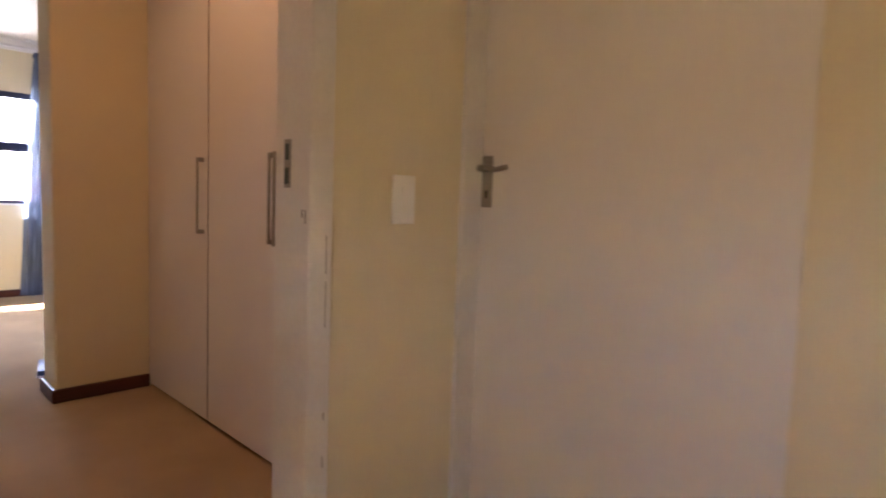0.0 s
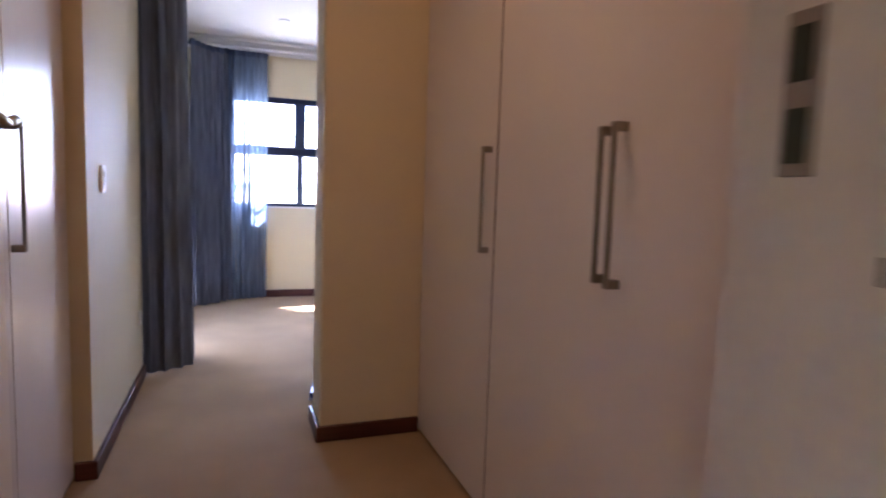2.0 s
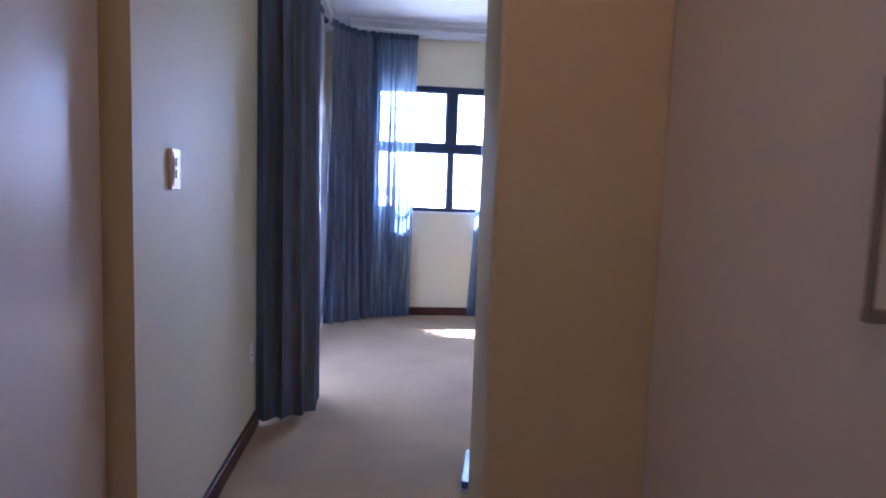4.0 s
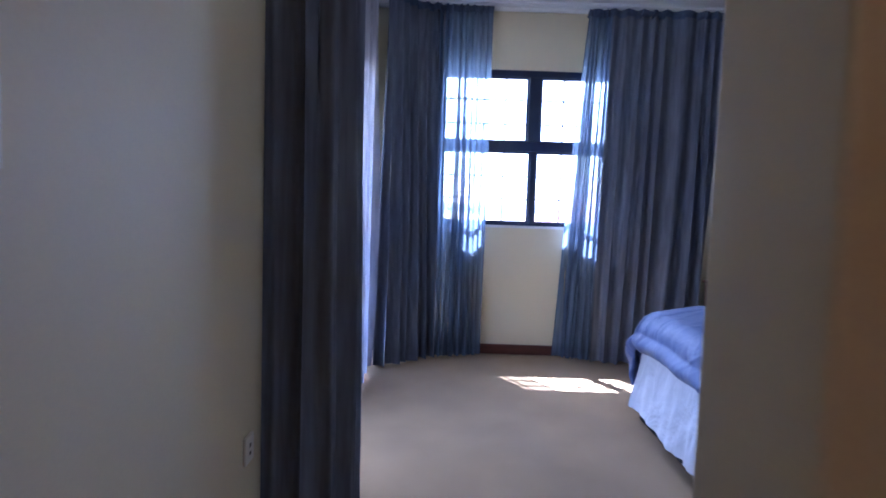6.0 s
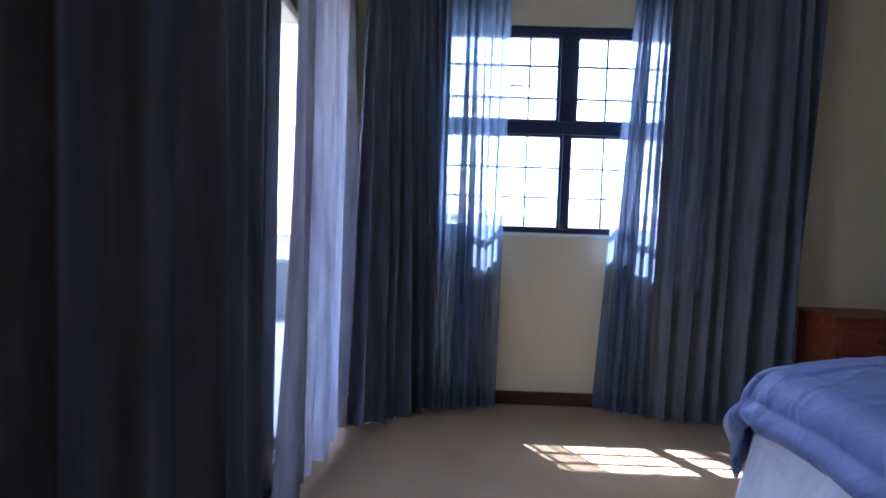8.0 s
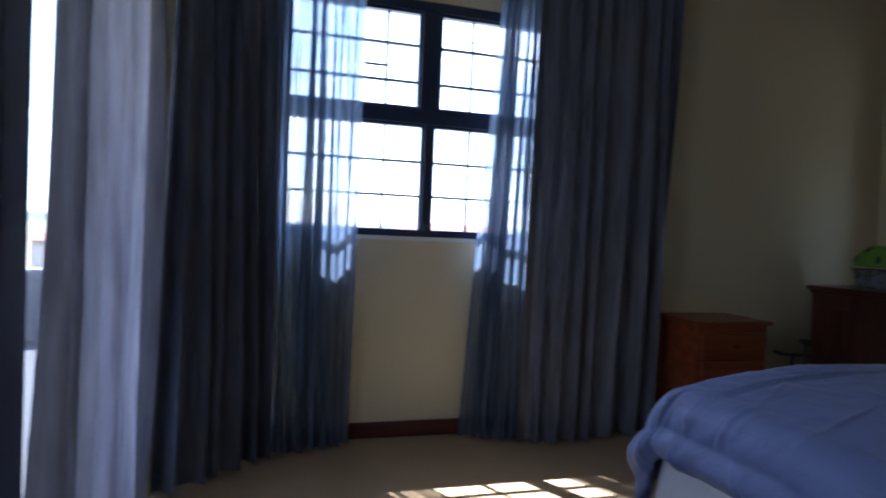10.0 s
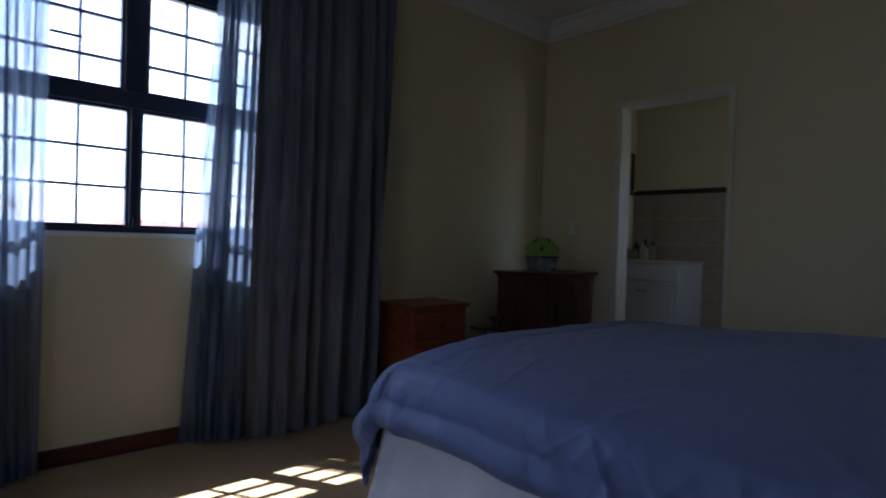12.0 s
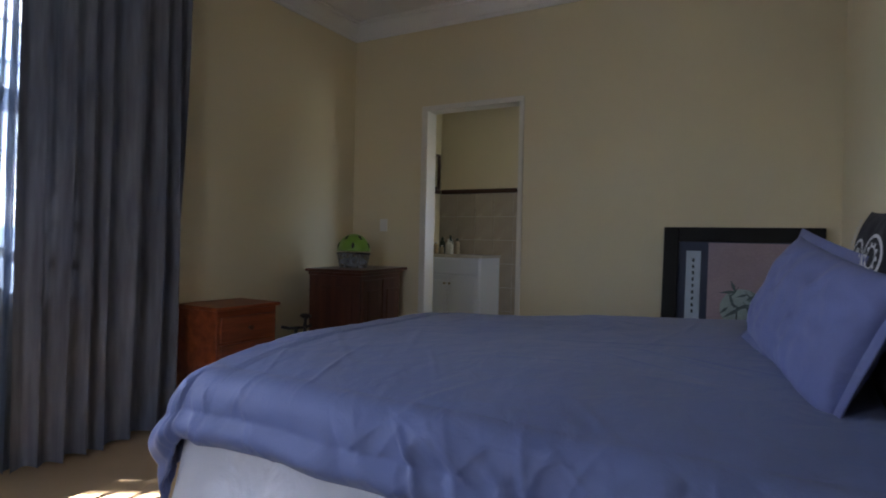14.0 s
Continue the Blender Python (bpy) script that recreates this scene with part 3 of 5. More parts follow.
structure("window_sill", box(WX0 - 0.0, WX1, YW - 0.004, FY0, WZ0 - 0.02, WZ0 + 0.001, 0.003), "ceiling", "white painted plaster window sill", "sill")

# ---- sliding door to the balcony ----
slider = thing("door_1", (-1.05, -1.7, 0), "dark aluminium sliding door standing open to the balcony", "sliding door", kind="structure")
part("door_frame", boxes((-1.15, -0.99, SY0, SY0 + 0.04, 0, SZ), (-1.15, -0.99, SY1 - 0.04, SY1, 0, SZ), (-1.15, -0.99, SY0 + 0.04, SY1 - 0.04, SZ - 0.05, SZ), (-1.15, -0.99, SY0 + 0.04, SY1 - 0.04, 0, 0.025), bevel=0.004), "bronze", slider)
for nm, xa, y0, y1, ws, wn in (("fixed_leaf", -1.135, -1.30, SY1 - 0.04, 0.18, 0.05), ("sliding_leaf", -1.055, -1.48, SY1 - 0.09, 0.155, 0.05)):
    lf = part(nm, boxes((xa, xa + 0.045, y0, y0 + ws, 0.026, SZ - 0.051), (xa, xa + 0.045, y1 - wn, y1, 0.026, SZ - 0.051), (xa, xa + 0.045, y0 + ws, y1 - wn, 0.026, 0.10), (xa, xa + 0.045, y0 + ws, y1 - wn, SZ - 0.11, SZ - 0.051), bevel=0.004), "bronze", slider)
    pane = part("pane", box(xa + 0.02, xa + 0.026, y0 + ws - 0.01, y1 - wn + 0.01, 0.09, SZ - 0.1), "glass", lf)
    pane.visible_shadow = False
scr = part("screen_leaf", boxes((-1.148, -1.138, SY0 + 0.041, SY0 + 0.065, 0.026, SZ - 0.051), (-1.148, -1.138, -1.30, -1.27, 0.026, SZ - 0.051), (-1.148, -1.138, SY0 + 0.065, -1.30, 0.026, 0.05), (-1.148, -1.138, SY0 + 0.065, -1.30, SZ - 0.076, SZ - 0.051)), "bronze", slider, "insect screen leaf")
part("mesh", box(-1.1435, -1.1425, SY0 + 0.06, -1.295, 0.045, SZ - 0.07), "screen", scr, "dark fine insect mesh")

# ---- curtains ----
def curtain(name, at, label, panels, group="bedroom curtains"):
    c = thing(name, at, label, "curtain", group)
    for nm, mat, top, bottom, z0, z1, folds, a0, a1, seed, lab in panels:
        part(nm, drape(top, bottom, z0, z1 - 0.05, folds, a0, a1, seed, lap=1.0 if mat == "sheer" else 0.35), mat, c, lab, True)
        part("header_tape", drape(top, top, z1 - 0.065, z1, folds, a0 + 0.004, a0 + 0.004, seed, rows=4, lap=1.0 if mat == "sheer" else 0.35), "header", c, "", True)
    return c


ZT = 2.67
curtain("curtain", (-0.78, -2.6, 0), "floor length blue grey linen curtain gathered beside the sliding door", [
    ("panel", "curtain", [(-0.955, -2.84), (-0.77, -2.81), (-0.72, -2.72), (-0.705, -2.45)], [(-0.955, -2.85), (-0.78, -2.82), (-0.69, -2.75), (-0.672, -2.465)], 0.015, ZT, 5.5, 0.018, 0.034, 11, "")])
curtain("curtain", (-0.7, -0.5, 0), "blue grey linen curtain bunched in the corner, sheer at its edge", [
    ("panel", "curtain", [(-0.80, -0.62), (-0.70, -0.42), (-0.60, -0.30), (-0.41, -0.26)], [(-0.83, -0.68), (-0.69, -0.59), (-0.52, -0.40), (-0.40, -0.335)], 0.015, ZT, 7, 0.022, 0.042, 21, ""),
    ("open_weave_edge", "sheer", [(-0.455, -0.262), (-0.06, -0.25)], [(-0.44, -0.34), (-0.26, -0.31), (-0.075, -0.25)], 0.02, ZT, 8, 0.016, 0.026, 23, "semi sheer blue grey cloth lit through")])
curtain("curtain", (1.1, -0.3, 0), "blue grey linen curtain drawn aside with an open weave edge", [
    ("open_weave_edge", "sheer", [(0.66, -0.24), (0.865, -0.26)], [(0.515, -0.21), (0.80, -0.33)], 0.02, ZT, 6.0, 0.015, 0.028, 31, "semi sheer blue grey cloth lit through"),
    ("panel", "curtain", [(0.835, -0.262), (1.68, -0.28)], [(0.775, -0.33), (1.0, -0.37), (1.62, -0.29)], 0.015, ZT, 8, 0.022, 0.046, 33, "")])
curtain("curtain", (-0.92, -1.0, 0), "white voile curtain drawn across half the sliding door", [
    ("panel", "white_sheer", [(-0.915, -1.50), (-0.85, -0.66)], [(-0.925, -1.52), (-0.855, -0.72)], 0.03, ZT, 6.0, 0.022, 0.042, 41, "")], "voile curtains")
curtain("curtain", (-0.86, -2.3, 0), "narrow white voile curtain behind the linen curtain", [
    ("panel", "white_sheer", [(-0.90, -2.76), (-0.86, -2.50)], [(-0.905, -2.76), (-0.86, -2.50)], 0.03, ZT, 4, 0.012, 0.018, 43, "")], "voile curtains")


def track(name, pts):
    tr = thing(name, (*pts[0], ZT), "white double curtain track fixed under the ceiling", "curtain track")
    for off in (0.0, 0.055):
        rail = bmesh.new()
        for (xa, ya), (xb, yb) in zip(pts, pts[1:]):
            d = Vector((xb - xa, yb - ya, 0)).normalized()
            nn = Vector((-d.y, d.x, 0)) * (off - 0.02)
            L = math.dist((xa, ya), (xb, yb))
            seg = box(0, L, -0.012, 0.012, 0, 0.022, 0.003)
            add(rail, turned(seg, Matrix.Translation(Vector((xa, ya, ZT + 0.012)) + nn) @ Matrix.Rotation(math.atan2(d.y, d.x), 4, "Z")))
        part("rail", rail, "track", tr)
    for (xa, ya), (xb, yb) in zip(pts, pts[1:]):
        n = 1
        for k in range(n + 1):
            x, y = xa + (xb - xa) * k / max(1, n), ya + (yb - ya) * k / max(1, n)
            part("bracket", box(x - 0.012, x + 0.012, y - 0.012, y + 0.012, ZT + 0.034, CEIL), "track", tr)


track("curtain_track", [(-0.66, -0.25), (1.78, -0.25)])
track("curtain_track", [(-0.84, -2.95), (-0.84, -0.60)])

# ---- doorways ----
bathdoor = thing("door_2", (XR, -1.2, 0), "white painted frame of the open bathroom doorway", "door frame", kind="structure")
part("door_frame", boxes((XR - 0.012, XR + 0.122, DY1 - 0.022, DY1 + 0.035, 0, 2.045), (XR - 0.012, XR + 0.122, DY0 - 0.015, DY0 + 0.02, 0, 2.045), (XR - 0.012, XR + 0.122, DY0 - 0.015, DY1 + 0.035, 2.045, 2.085), bevel=0.005), "frame", bathdoor)
passdoor = thing("door_3", (-0.4, -6.57, 0), "white painted steel frame of the passage doorway, chipped", "door frame", kind="structure")
for x0, x1, sx in ((0.018, 0.09, 1), (-0.895, -0.805, -1)):
    jb = part("jamb", box(x0, x1, -6.662, -6.49, 0, 2.14, 0.007, 3), "frame", passdoor)
    if sx > 0:
        part("strike_plate", box(0.015, 0.020, -6.570, -6.541, 1.240, 1.366, 0.001), "nickel", jb, "worn metal strike plate")
        for z0, z1 in ((1.250, 1.292), (1.312, 1.354)):
            # a dark block on the plate paints the shade inside the hole
            part("latch_hole", box(0.0135, 0.0152, -6.564, -6.546, z0, z1), "bottle_dark", jb)
        rnd = random.Random(4)
        for z, h in ((1.02, 0.10), (0.88, 0.12), (0.63, 0.02), (0.50, 0.03), (0.36, 0.04)):
            w = 0.002 + 0.003 * rnd.random()
            part("paint_chip", box(0.068, 0.068 + w, -6.6628, -6.659, z, z + h), "chip", jb)
        for z, h, y in ((1.15, 0.035, -6.645), (1.165, 0.02, -6.63)):
            part("paint_chip", box(0.0172, 0.020, y, y + 0.006, z, z + h), "chip", jb)
part("head", boxes((-0.805, 0.018, -6.662, -6.49, 2.10, 2.14), bevel=0.004), "frame", passdoor)


def lever_set(parent, x, y, z, d, face):
    """A lever handle on a long plate with a keyhole; face: +1 or -1 along x, d: where the lever points along y."""
    pl = part("handle_plate", box(x, x + 0.005 * face, y - 0.021, y + 0.021, z - 0.125, z + 0.042, 0.002), "nickel", parent, "brushed nickel lever handle on a long plate")
    bm = add(rod((x, y, z), (x + 0.045 * face, y, z), 0.011), pipe([(x + 0.045 * face, y, z), (x + 0.052 * face, y + 0.03 * d, z + 0.004), (x + 0.052 * face, y + 0.07 * d, z - 0.006), (x + 0.050 * face, y + 0.115 * d, z + 0.002)], 0.0085))
    part("lever", bm, "nickel", pl, smooth=True)
    # a dark block paints the depth of the keyhole
    part("keyhole", boxes((x + 0.005 * face, x + 0.0065 * face, y - 0.004, y + 0.004, z - 0.095, z - 0.07)), "dark", pl)


lobdoor = thing("door_4", (0.64, -7.1, 0), "closed plain white flush door in the lobby", "door", kind="structure")
part("door_frame", boxes((0.585, 0.76, -6.664, -6.646, 0, 2.14), (0.650, 0.76, -7.606, -6.664, 2.09, 2.14), (0.7135, 0.76, -7.606, -7.585, 0, 2.09), (0.716, 0.745, -6.684, -6.664, 0, 2.09), bevel=0.004), "frame", lobdoor)
leaf = part("leaf", box(0.672, 0.712, -7.605, -6.667, 0.008, 2.087, 0.003), "white", lobdoor)
lever_set(leaf, 0.672, -6.692, 1.330, -1, -1)

openleaf = thing("door_5", (-0.80, -6.49, 0), "white flush passage door standing open against the cupboards", "door", kind="structure")
leaf = part("leaf", box(-0.835, -0.795, -6.485, -5.60, 0.008, 2.09, 0.003), "white", openleaf)
lever_set(leaf, -0.795, -5.66, 1.318, -1, 1)
for z in (0.25, 1.8):
    part("hinge", rod((-0.785, -6.488, z), (-0.785, -6.488, z + 0.1), 0.007), "nickel", openleaf)


# ---- built-in cupboards ----
def bow_handle(parent, x, y, z0, z1, face):
    """A square-section bow handle standing off the door."""
    bm = boxes((x, x + 0.036 * face, y - 0.011, y + 0.011, z0, z0 + 0.022), (x, x + 0.036 * face, y - 0.011, y + 0.011, z1 - 0.022, z1), (x + 0.027 * face, x + 0.038 * face, y - 0.006, y + 0.006, z0 + 0.004, z1 - 0.004), bevel=0.002)
    part("handle", bm, "nickel", parent, "brushed nickel bow handle")


def cupboard(x, face, y0, y1, handle_y, label, g0=0.003, g1=0.003, ajar=0.0):
    """A tall cupboard; ajar: degrees by which its door stands open on the hinges at y0."""
    depth = 0.58
    cb = thing("cupboard", (x - face * depth / 2, (y0 + y1) / 2, 0), label, "cupboard", "passage cupboards")
    part("body", box(x - face * 0.040, x - face * depth, y0, y1, 0.0, CEIL - 0.002), "cupboard", cb)
    dr = part("door", box(x - face * 0.020, x, y0 + g0, y1 - g1, 0.022, CEIL - 0.05, 0.0015), "cupboard", cb)
    bow_handle(dr, x, handle_y, 1.008, 1.400, face)
    if g0 > 0.005:
        part("edge_strip", box(x - face * 0.021, x - face * 0.0008, y0 + g0 - 0.004, y0 + g0 - 0.0005, 0.022, CEIL - 0.05), "darkwood", dr, "dark brown edge strip")
    if ajar:
        swing = Matrix.Translation((x, y0, 0)) @ Matrix.Rotation(radians(-ajar * face), 4, "Z") @ Matrix.Translation((-x, -y0, 0))
        for ob in (dr, *dr.children):
            ob.data.transform(swing)
    # dark strips behind and under the door paint the shade of its gaps
    part("carcass_edge", box(x - face * 0.0395, x - face * 0.036, y0 + 0.0005, y1 - 0.0005, 0.025, CEIL - 0.06), "dark", cb)
    part("shadow_gap", box(x - face * 0.0235, x - face * 0.0205, y0 + 0.001, y1 - 0.001, 0.002, 0.024), "dark", cb)


cupboard(0.498, -1, -4.984, -4.142, -4.930, "tall white lacquered cupboard beside the wall end", 0.0065)
cupboard(0.498, -1, -5.706, -4.986, -5.655, "tall white lacquered cupboard in the passage row", 0.003)
cupboard(0.498, -1, -6.488, -5.708, -5.746, "tall white lacquered cupboard beside the doorway, its door ajar", 0.003, 0.003, 2.3)
cupboard(-1.004, 1, -4.895, -4.272, -4.87, "tall white lacquered cupboard catching daylight")
cupboard(-1.004, 1, -5.69, -4.897, -5.65, "tall white lacquered cupboard behind the open door")
cupboard(-1.004, 1, -6.48, -5.692, -6.44, "tall white lacquered cupboard at the doorway")


# ---- switches and sockets ----
def plate(name, m, w, h, label, category, rockers=1, dots=False):
    """A wall plate in its own axes: x across, z up, -y out of the wall."""
    t = thing(name, m.translation, label, category)
    def put(nm, bm, mat, lab=""):
        part(nm, turned(bm, m), mat, t, lab)
    put("plate", box(-w / 2, w / 2, -0.011, 0.0, -h / 2, h / 2, 0.004, 3), "plastic")
    if rockers:
        put("inner_plate", box(-w * 0.36, w * 0.36, -0.0135, -0.0105, -h * 0.40, h * 0.40, 0.001), "plastic")
        for k in range(rockers):
            zz = h * (0.18 - 0.3 * k)
            put("rocker", box(-w * 0.18, w * 0.18, -0.017, -0.013, zz - h * 0.10, zz + h * 0.10, 0.002), "plastic")
    if dots:
        # dark blocks paint the depth of the socket holes
        for dz in (0.012, -0.012):
            put("socket_hole", box(-0.006, 0.006, -0.0118, -0.0105, dz - 0.005, dz + 0.005), "dark")
    return t


FACE_LEFT_WALL = Matrix.Rotation(radians(90), 4, "Z")
plate("light_switch", pose(0.342, -6.645, 1.22), 0.085, 0.142, "white plastic light switch on the cream wall", "light switch", 1)
plate("light_switch", Matrix.Translation((XL, -3.975, 1.238)) @ FACE_LEFT_WALL, 0.072, 0.122, "white plastic switch beside the cupboards", "light switch", 2)
plate("light_switch", Matrix.Translation((XR, -0.434, 1.17)) @ Matrix.Rotation(radians(-90), 4, "Z"), 0.07, 0.10, "white plastic switch beside the bathroom door", "light switch", 1)
plate("wall_socket", Matrix.Translation((XL, -2.985, 0.405)) @ FACE_LEFT_WALL, 0.07, 0.085, "small white wall socket low beside the curtain", "socket", 0, True)

# ceiling downlights
# the second one is added, out of view, where the passage fill lamp hangs
for dx, dy, lab in ((0.05, -1.12, "small round white recessed ceiling downlight"), (0.02, -5.45, "small round white ceiling downlight, added out of view at the warm fill lamp")):
    dl = thing("downlight", (dx, dy, CEIL), lab, "ceiling light", "ceiling downlights")
    part("rim", lathe([(0.036, -0.002), (0.050, -0.004), (0.052, -0.012), (0.047, -0.016), (0.038, -0.010)], (dx, dy, CEIL), 28), "track", dl, smooth=True)
    part("lens", lathe([(0.0375, -0.006), (0.02, -0.009), (0.002, -0.010)], (dx, dy, CEIL), 24), "lampglass", dl, smooth=True)

# ---- the bed ----
BX0, BX1, BY0, BY1 = 0.735, 2.545, -3.40, -1.475
bed = thing("bed", (1.64, -2.4, 0), "double divan bed with white valance and blue bedding", "bed")
part("base", box(BX0 + 0.03, BX1 - 0.03, BY0, BY1 - 0.03, 0.0, 0.36, 0.012), "divan", bed, "black divan base")
part("mattress", box(BX0 + 0.065, BX1 - 0.065, BY0, BY1 - 0.065, 0.361, 0.57, 0.06, 4), "valance", bed)
part("headboard", box(BX0 + 0.01, 2.0, -3.467, -3.437, 0.3, 1.165, 0.018, 3), "olive", bed, "olive cloth headboard")


def fold(x, y, z, k=1.0):
    """A crease-like noise: sharp ridges with soft valleys between."""
    return 1 - min(1.0, abs(noise3(x, y, z)) * 2.4 * k)


def skirt_rows():
    path = [(BX1, BY0), (BX1 + 0.01, BY1 - 0.03), (BX1 - 0.04, BY1 - 0.015), (BX0 + 0.065, BY1 - 0.015), (BX0 + 0.028, BY1 - 0.045), (BX0 + 0.01, BY0)]
    rows = []
    n = 520
    for j in range(15):
        t = j / 14
        row = []
        for i in range(n + 1):
            s = i / n
            x, y, dx, dy = along(path, s)
            nx, ny = -dy, dx
            f = 0.5 + 0.5 * noise3(s * 14, 1.0, 0.2)
            lean = s * 118 + 7 * noise3(s * 9, 2.0, 0.0) - 1.4 * t
            off = -(0.050 * t ** 1.5 + 0.045 * t * f * (0.5 + 0.5 * math.sin(lean) + 0.18 * math.sin(2.7 * lean))) - 0.007 * noise3(s * 46, t * 2.2, 4) - 0.011 * t * fold(s * 24, t * 1.3 + s * 9, 6)
            z = 0.44 + (0.085 - 0.44) * t + (0.022 * noise3(s * 12, 7, 1) if j == 14 else 0)
            row.append((x + nx * off, y + ny * off, z))
        rows.append(row)
    return rows


part("valance", grid_bm(skirt_rows()), "valance", bed, "white gathered cotton valance", True)


QR, QHANG = 0.115, 0.278
QX0, QX1, QY0, QY1 = BX0 + 0.108, BX1 - 0.085, BY0 + 0.02, BY1 - 0.085


pulls = random.Random(17)
# creases: across the top (place, direction, width, length, height) and down the sides (place, slant, width, height, middle, length)
TOP_PULLS = []
for k in range(44):
    an = pulls.gauss(0.6, 0.7)
    TOP_PULLS.append((pulls.uniform(QX0, QX1), pulls.uniform(QY0 + 0.3, QY1), math.cos(an), math.sin(an), pulls.choice((0.007, 0.010, 0.016, 0.03)), pulls.uniform(0.08, 0.30), pulls.uniform(0.0015, 0.0042)))
SIDE_PULLS = []
for k in range(105):
    place = pulls.choice((pulls.gauss(1.72, 0.13), pulls.gauss(1.0, 0.12), pulls.gauss(0.45, 0.2), pulls.uniform(0.0, 2.6)))
    SIDE_PULLS.append((place, pulls.gauss(0.0, 0.7), pulls.choice((0.007, 0.009, 0.012, 0.03)), pulls.uniform(0.004, 0.0105) * pulls.choice((1, 1, -0.8)), pulls.uniform(0.02, 0.28), pulls.uniform(0.04, 0.14)))


def quilt_point(a, b):
    """The quilt lies flat on top, rounds over the edges and hangs creased at sides and foot; a, b: metres along the cloth."""
    W, L, r = QX1 - QX0, QY1 - QY0, QR
    ex = a if a < 0 else (a - W if a > W else 0.0)
    ey = b - L if b > L else 0.0
    d = math.hypot(ex, ey)
    cx, cy = QX0 + min(max(a, 0), W), QY0 + min(b, L)
    k = min(max(a, 0), W) / W
    top = 0.615 + 0.04 * (1 - (2 * k - 1) ** 4) + (0.018 + 0.115 * (1 - min(b, L) / L)) * k + 0.014 * noise3(cx * 1.6, cy * 1.6, 3) + 0.004 * noise3(cx * 5, cy * 5, 9)
    top += 0.013 * (1 - k) * math.exp(-((L - min(b, L)) / 0.6) ** 2)
    # long soft pulls across the top
    rise = sum(am * math.exp(-(((cx - x0) * ny - (cy - y0) * nx) / w) ** 2 - (((cx - x0) * nx + (cy - y0) * ny) / ln) ** 2) for x0, y0, nx, ny, w, ln, am in TOP_PULLS if abs(cx - x0) < 2 * ln and abs(cy - y0) < 2 * ln)
    u, v = (ex / d, ey / d) if d > 1e-6 else (0.0, 0.0)
    if d < r * math.pi / 2:
        h, drop = r * math.sin(d / r), r * (1 - math.cos(d / r))
    else:
        q = d - r * math.pi / 2
        h, drop = r + 0.045 * math.sin(min(1, q / 0.1) * 2.9) - 0.12 * q, r + q * 0.97
    near = max(0.0, 1 - min(a + 0.0, W - a, L - b) / 0.22) if d == 0 else 1.0
    amount = near * (0.35 + 0.65 * min(1, d / 0.16))
    if ex and ey:
        tang = b if abs(ex) > abs(ey) else a
        tang += 0.6 * math.atan2(abs(ey), abs(ex))
        sag = min(1, d / 0.3) * math.sin(2 * math.atan2(abs(ey), abs(ex)))
        h += 0.04 * sag
        drop += 0.12 * sag * min(1, d / 0.3)
    else:
        tang = b if ex else a
    puff = 0.022 * noise3(tang * 2.6, d * 1.5, 17) + 0.010 * noise3(tang * 6, d * 4, 40)
    for t0, slant, w, am, d0, dl in SIDE_PULLS:
        if abs(tang - t0) < 0.3:
            u0 = abs(tang - t0 - slant * (d - d0)) / w
            puff += am * math.exp(-(u0 if w < 0.02 else u0 * u0) - ((d - d0) / dl) ** 2)
    h += amount * puff * min(1, d / 0.12)
    z = top + rise * (1 - min(1, d / 0.15)) - drop + (amount * puff * 0.4 if d < 0.1 else 0.0) + 0.02 * min(1, d / 0.3) * noise3(tang * 2.2, 0, 8)
    return (cx + u * h, cy + v * h, z)


def quilt_bm():
    W, L = QX1 - QX0, QY1 - QY0
    step = 0.0062
    na, nb = int((W + 2 * QHANG) / step), int((L + QHANG) / step)
    return grid_bm([[quilt_point(-QHANG + (W + 2 * QHANG) * i / na, (L + QHANG) * j / nb) for i in range(na + 1)] for j in range(nb + 1)])


quilt = quilt_bm()
bmesh.ops.recalc_face_normals(quilt, faces=quilt.faces)
duvet = thing("duvet", (1.64, -2.3, 0.6), "rumpled plain blue cotton duvet spread over the bed", "duvet")
cover = part("cover", quilt, "duvet", duvet, smooth=True)
sol = cover.modifiers.new("thickness", "SOLIDIFY")
sol.thickness, sol.offset = 0.012, -1
for k in range(4):
    ins = 0.085 + 0.011 * k
    line = [quilt_point(a, QY1 - QY0 - ins) for a in np.linspace(-QHANG + 0.01, QX1 - QX0, 150)]
    part("pintuck", pipe([(x, y, z + 0.0001) for x, y, z in line], 0.0010, 5), "duvet", duvet, "stitched tuck along the duvet's border")


def pillow_bm(w, d, h, seed, n=44):
    """A stuffed case in its own axes: w along x, d along y, seams pinched at the rim and corners."""
    bm = bmesh.new()
    for side in (1, -1):
        rows = []
        for j in range(n + 1):
            v = 2 * j / n - 1
            row = []
            for i in range(n + 1):
                u = 2 * i / n - 1
                full = max(0.0, (1 - abs(u) ** 3.2) * (1 - abs(v) ** 3.2)) ** 0.55
                pull = 1 - 0.07 * (1 - abs(v) ** 2) * abs(u) ** 6
                pully = 1 - 0.07 * (1 - abs(u) ** 2) * abs(v) ** 6
                x, y = u * pull * w / 2, v * pully * d / 2
                wr = 0.016 * noise3(x * 7, y * 7, seed) + 0.016 * (abs(noise3(x * 13, y * 10, seed + 4)) - 0.3) + 0.006 * noise3(x * 32, y * 22, seed + 7)
                row.append((x, y, side * (full * h / 2 + wr * full)))
            rows.append(row)
        add(bm, grid_bm(rows if side > 0 else rows[::-1]))
    bmesh.ops.remove_doubles(bm, verts=bm.verts, dist=0.0008)
    bmesh.ops.recalc_face_normals(bm, faces=bm.faces)
    return bm


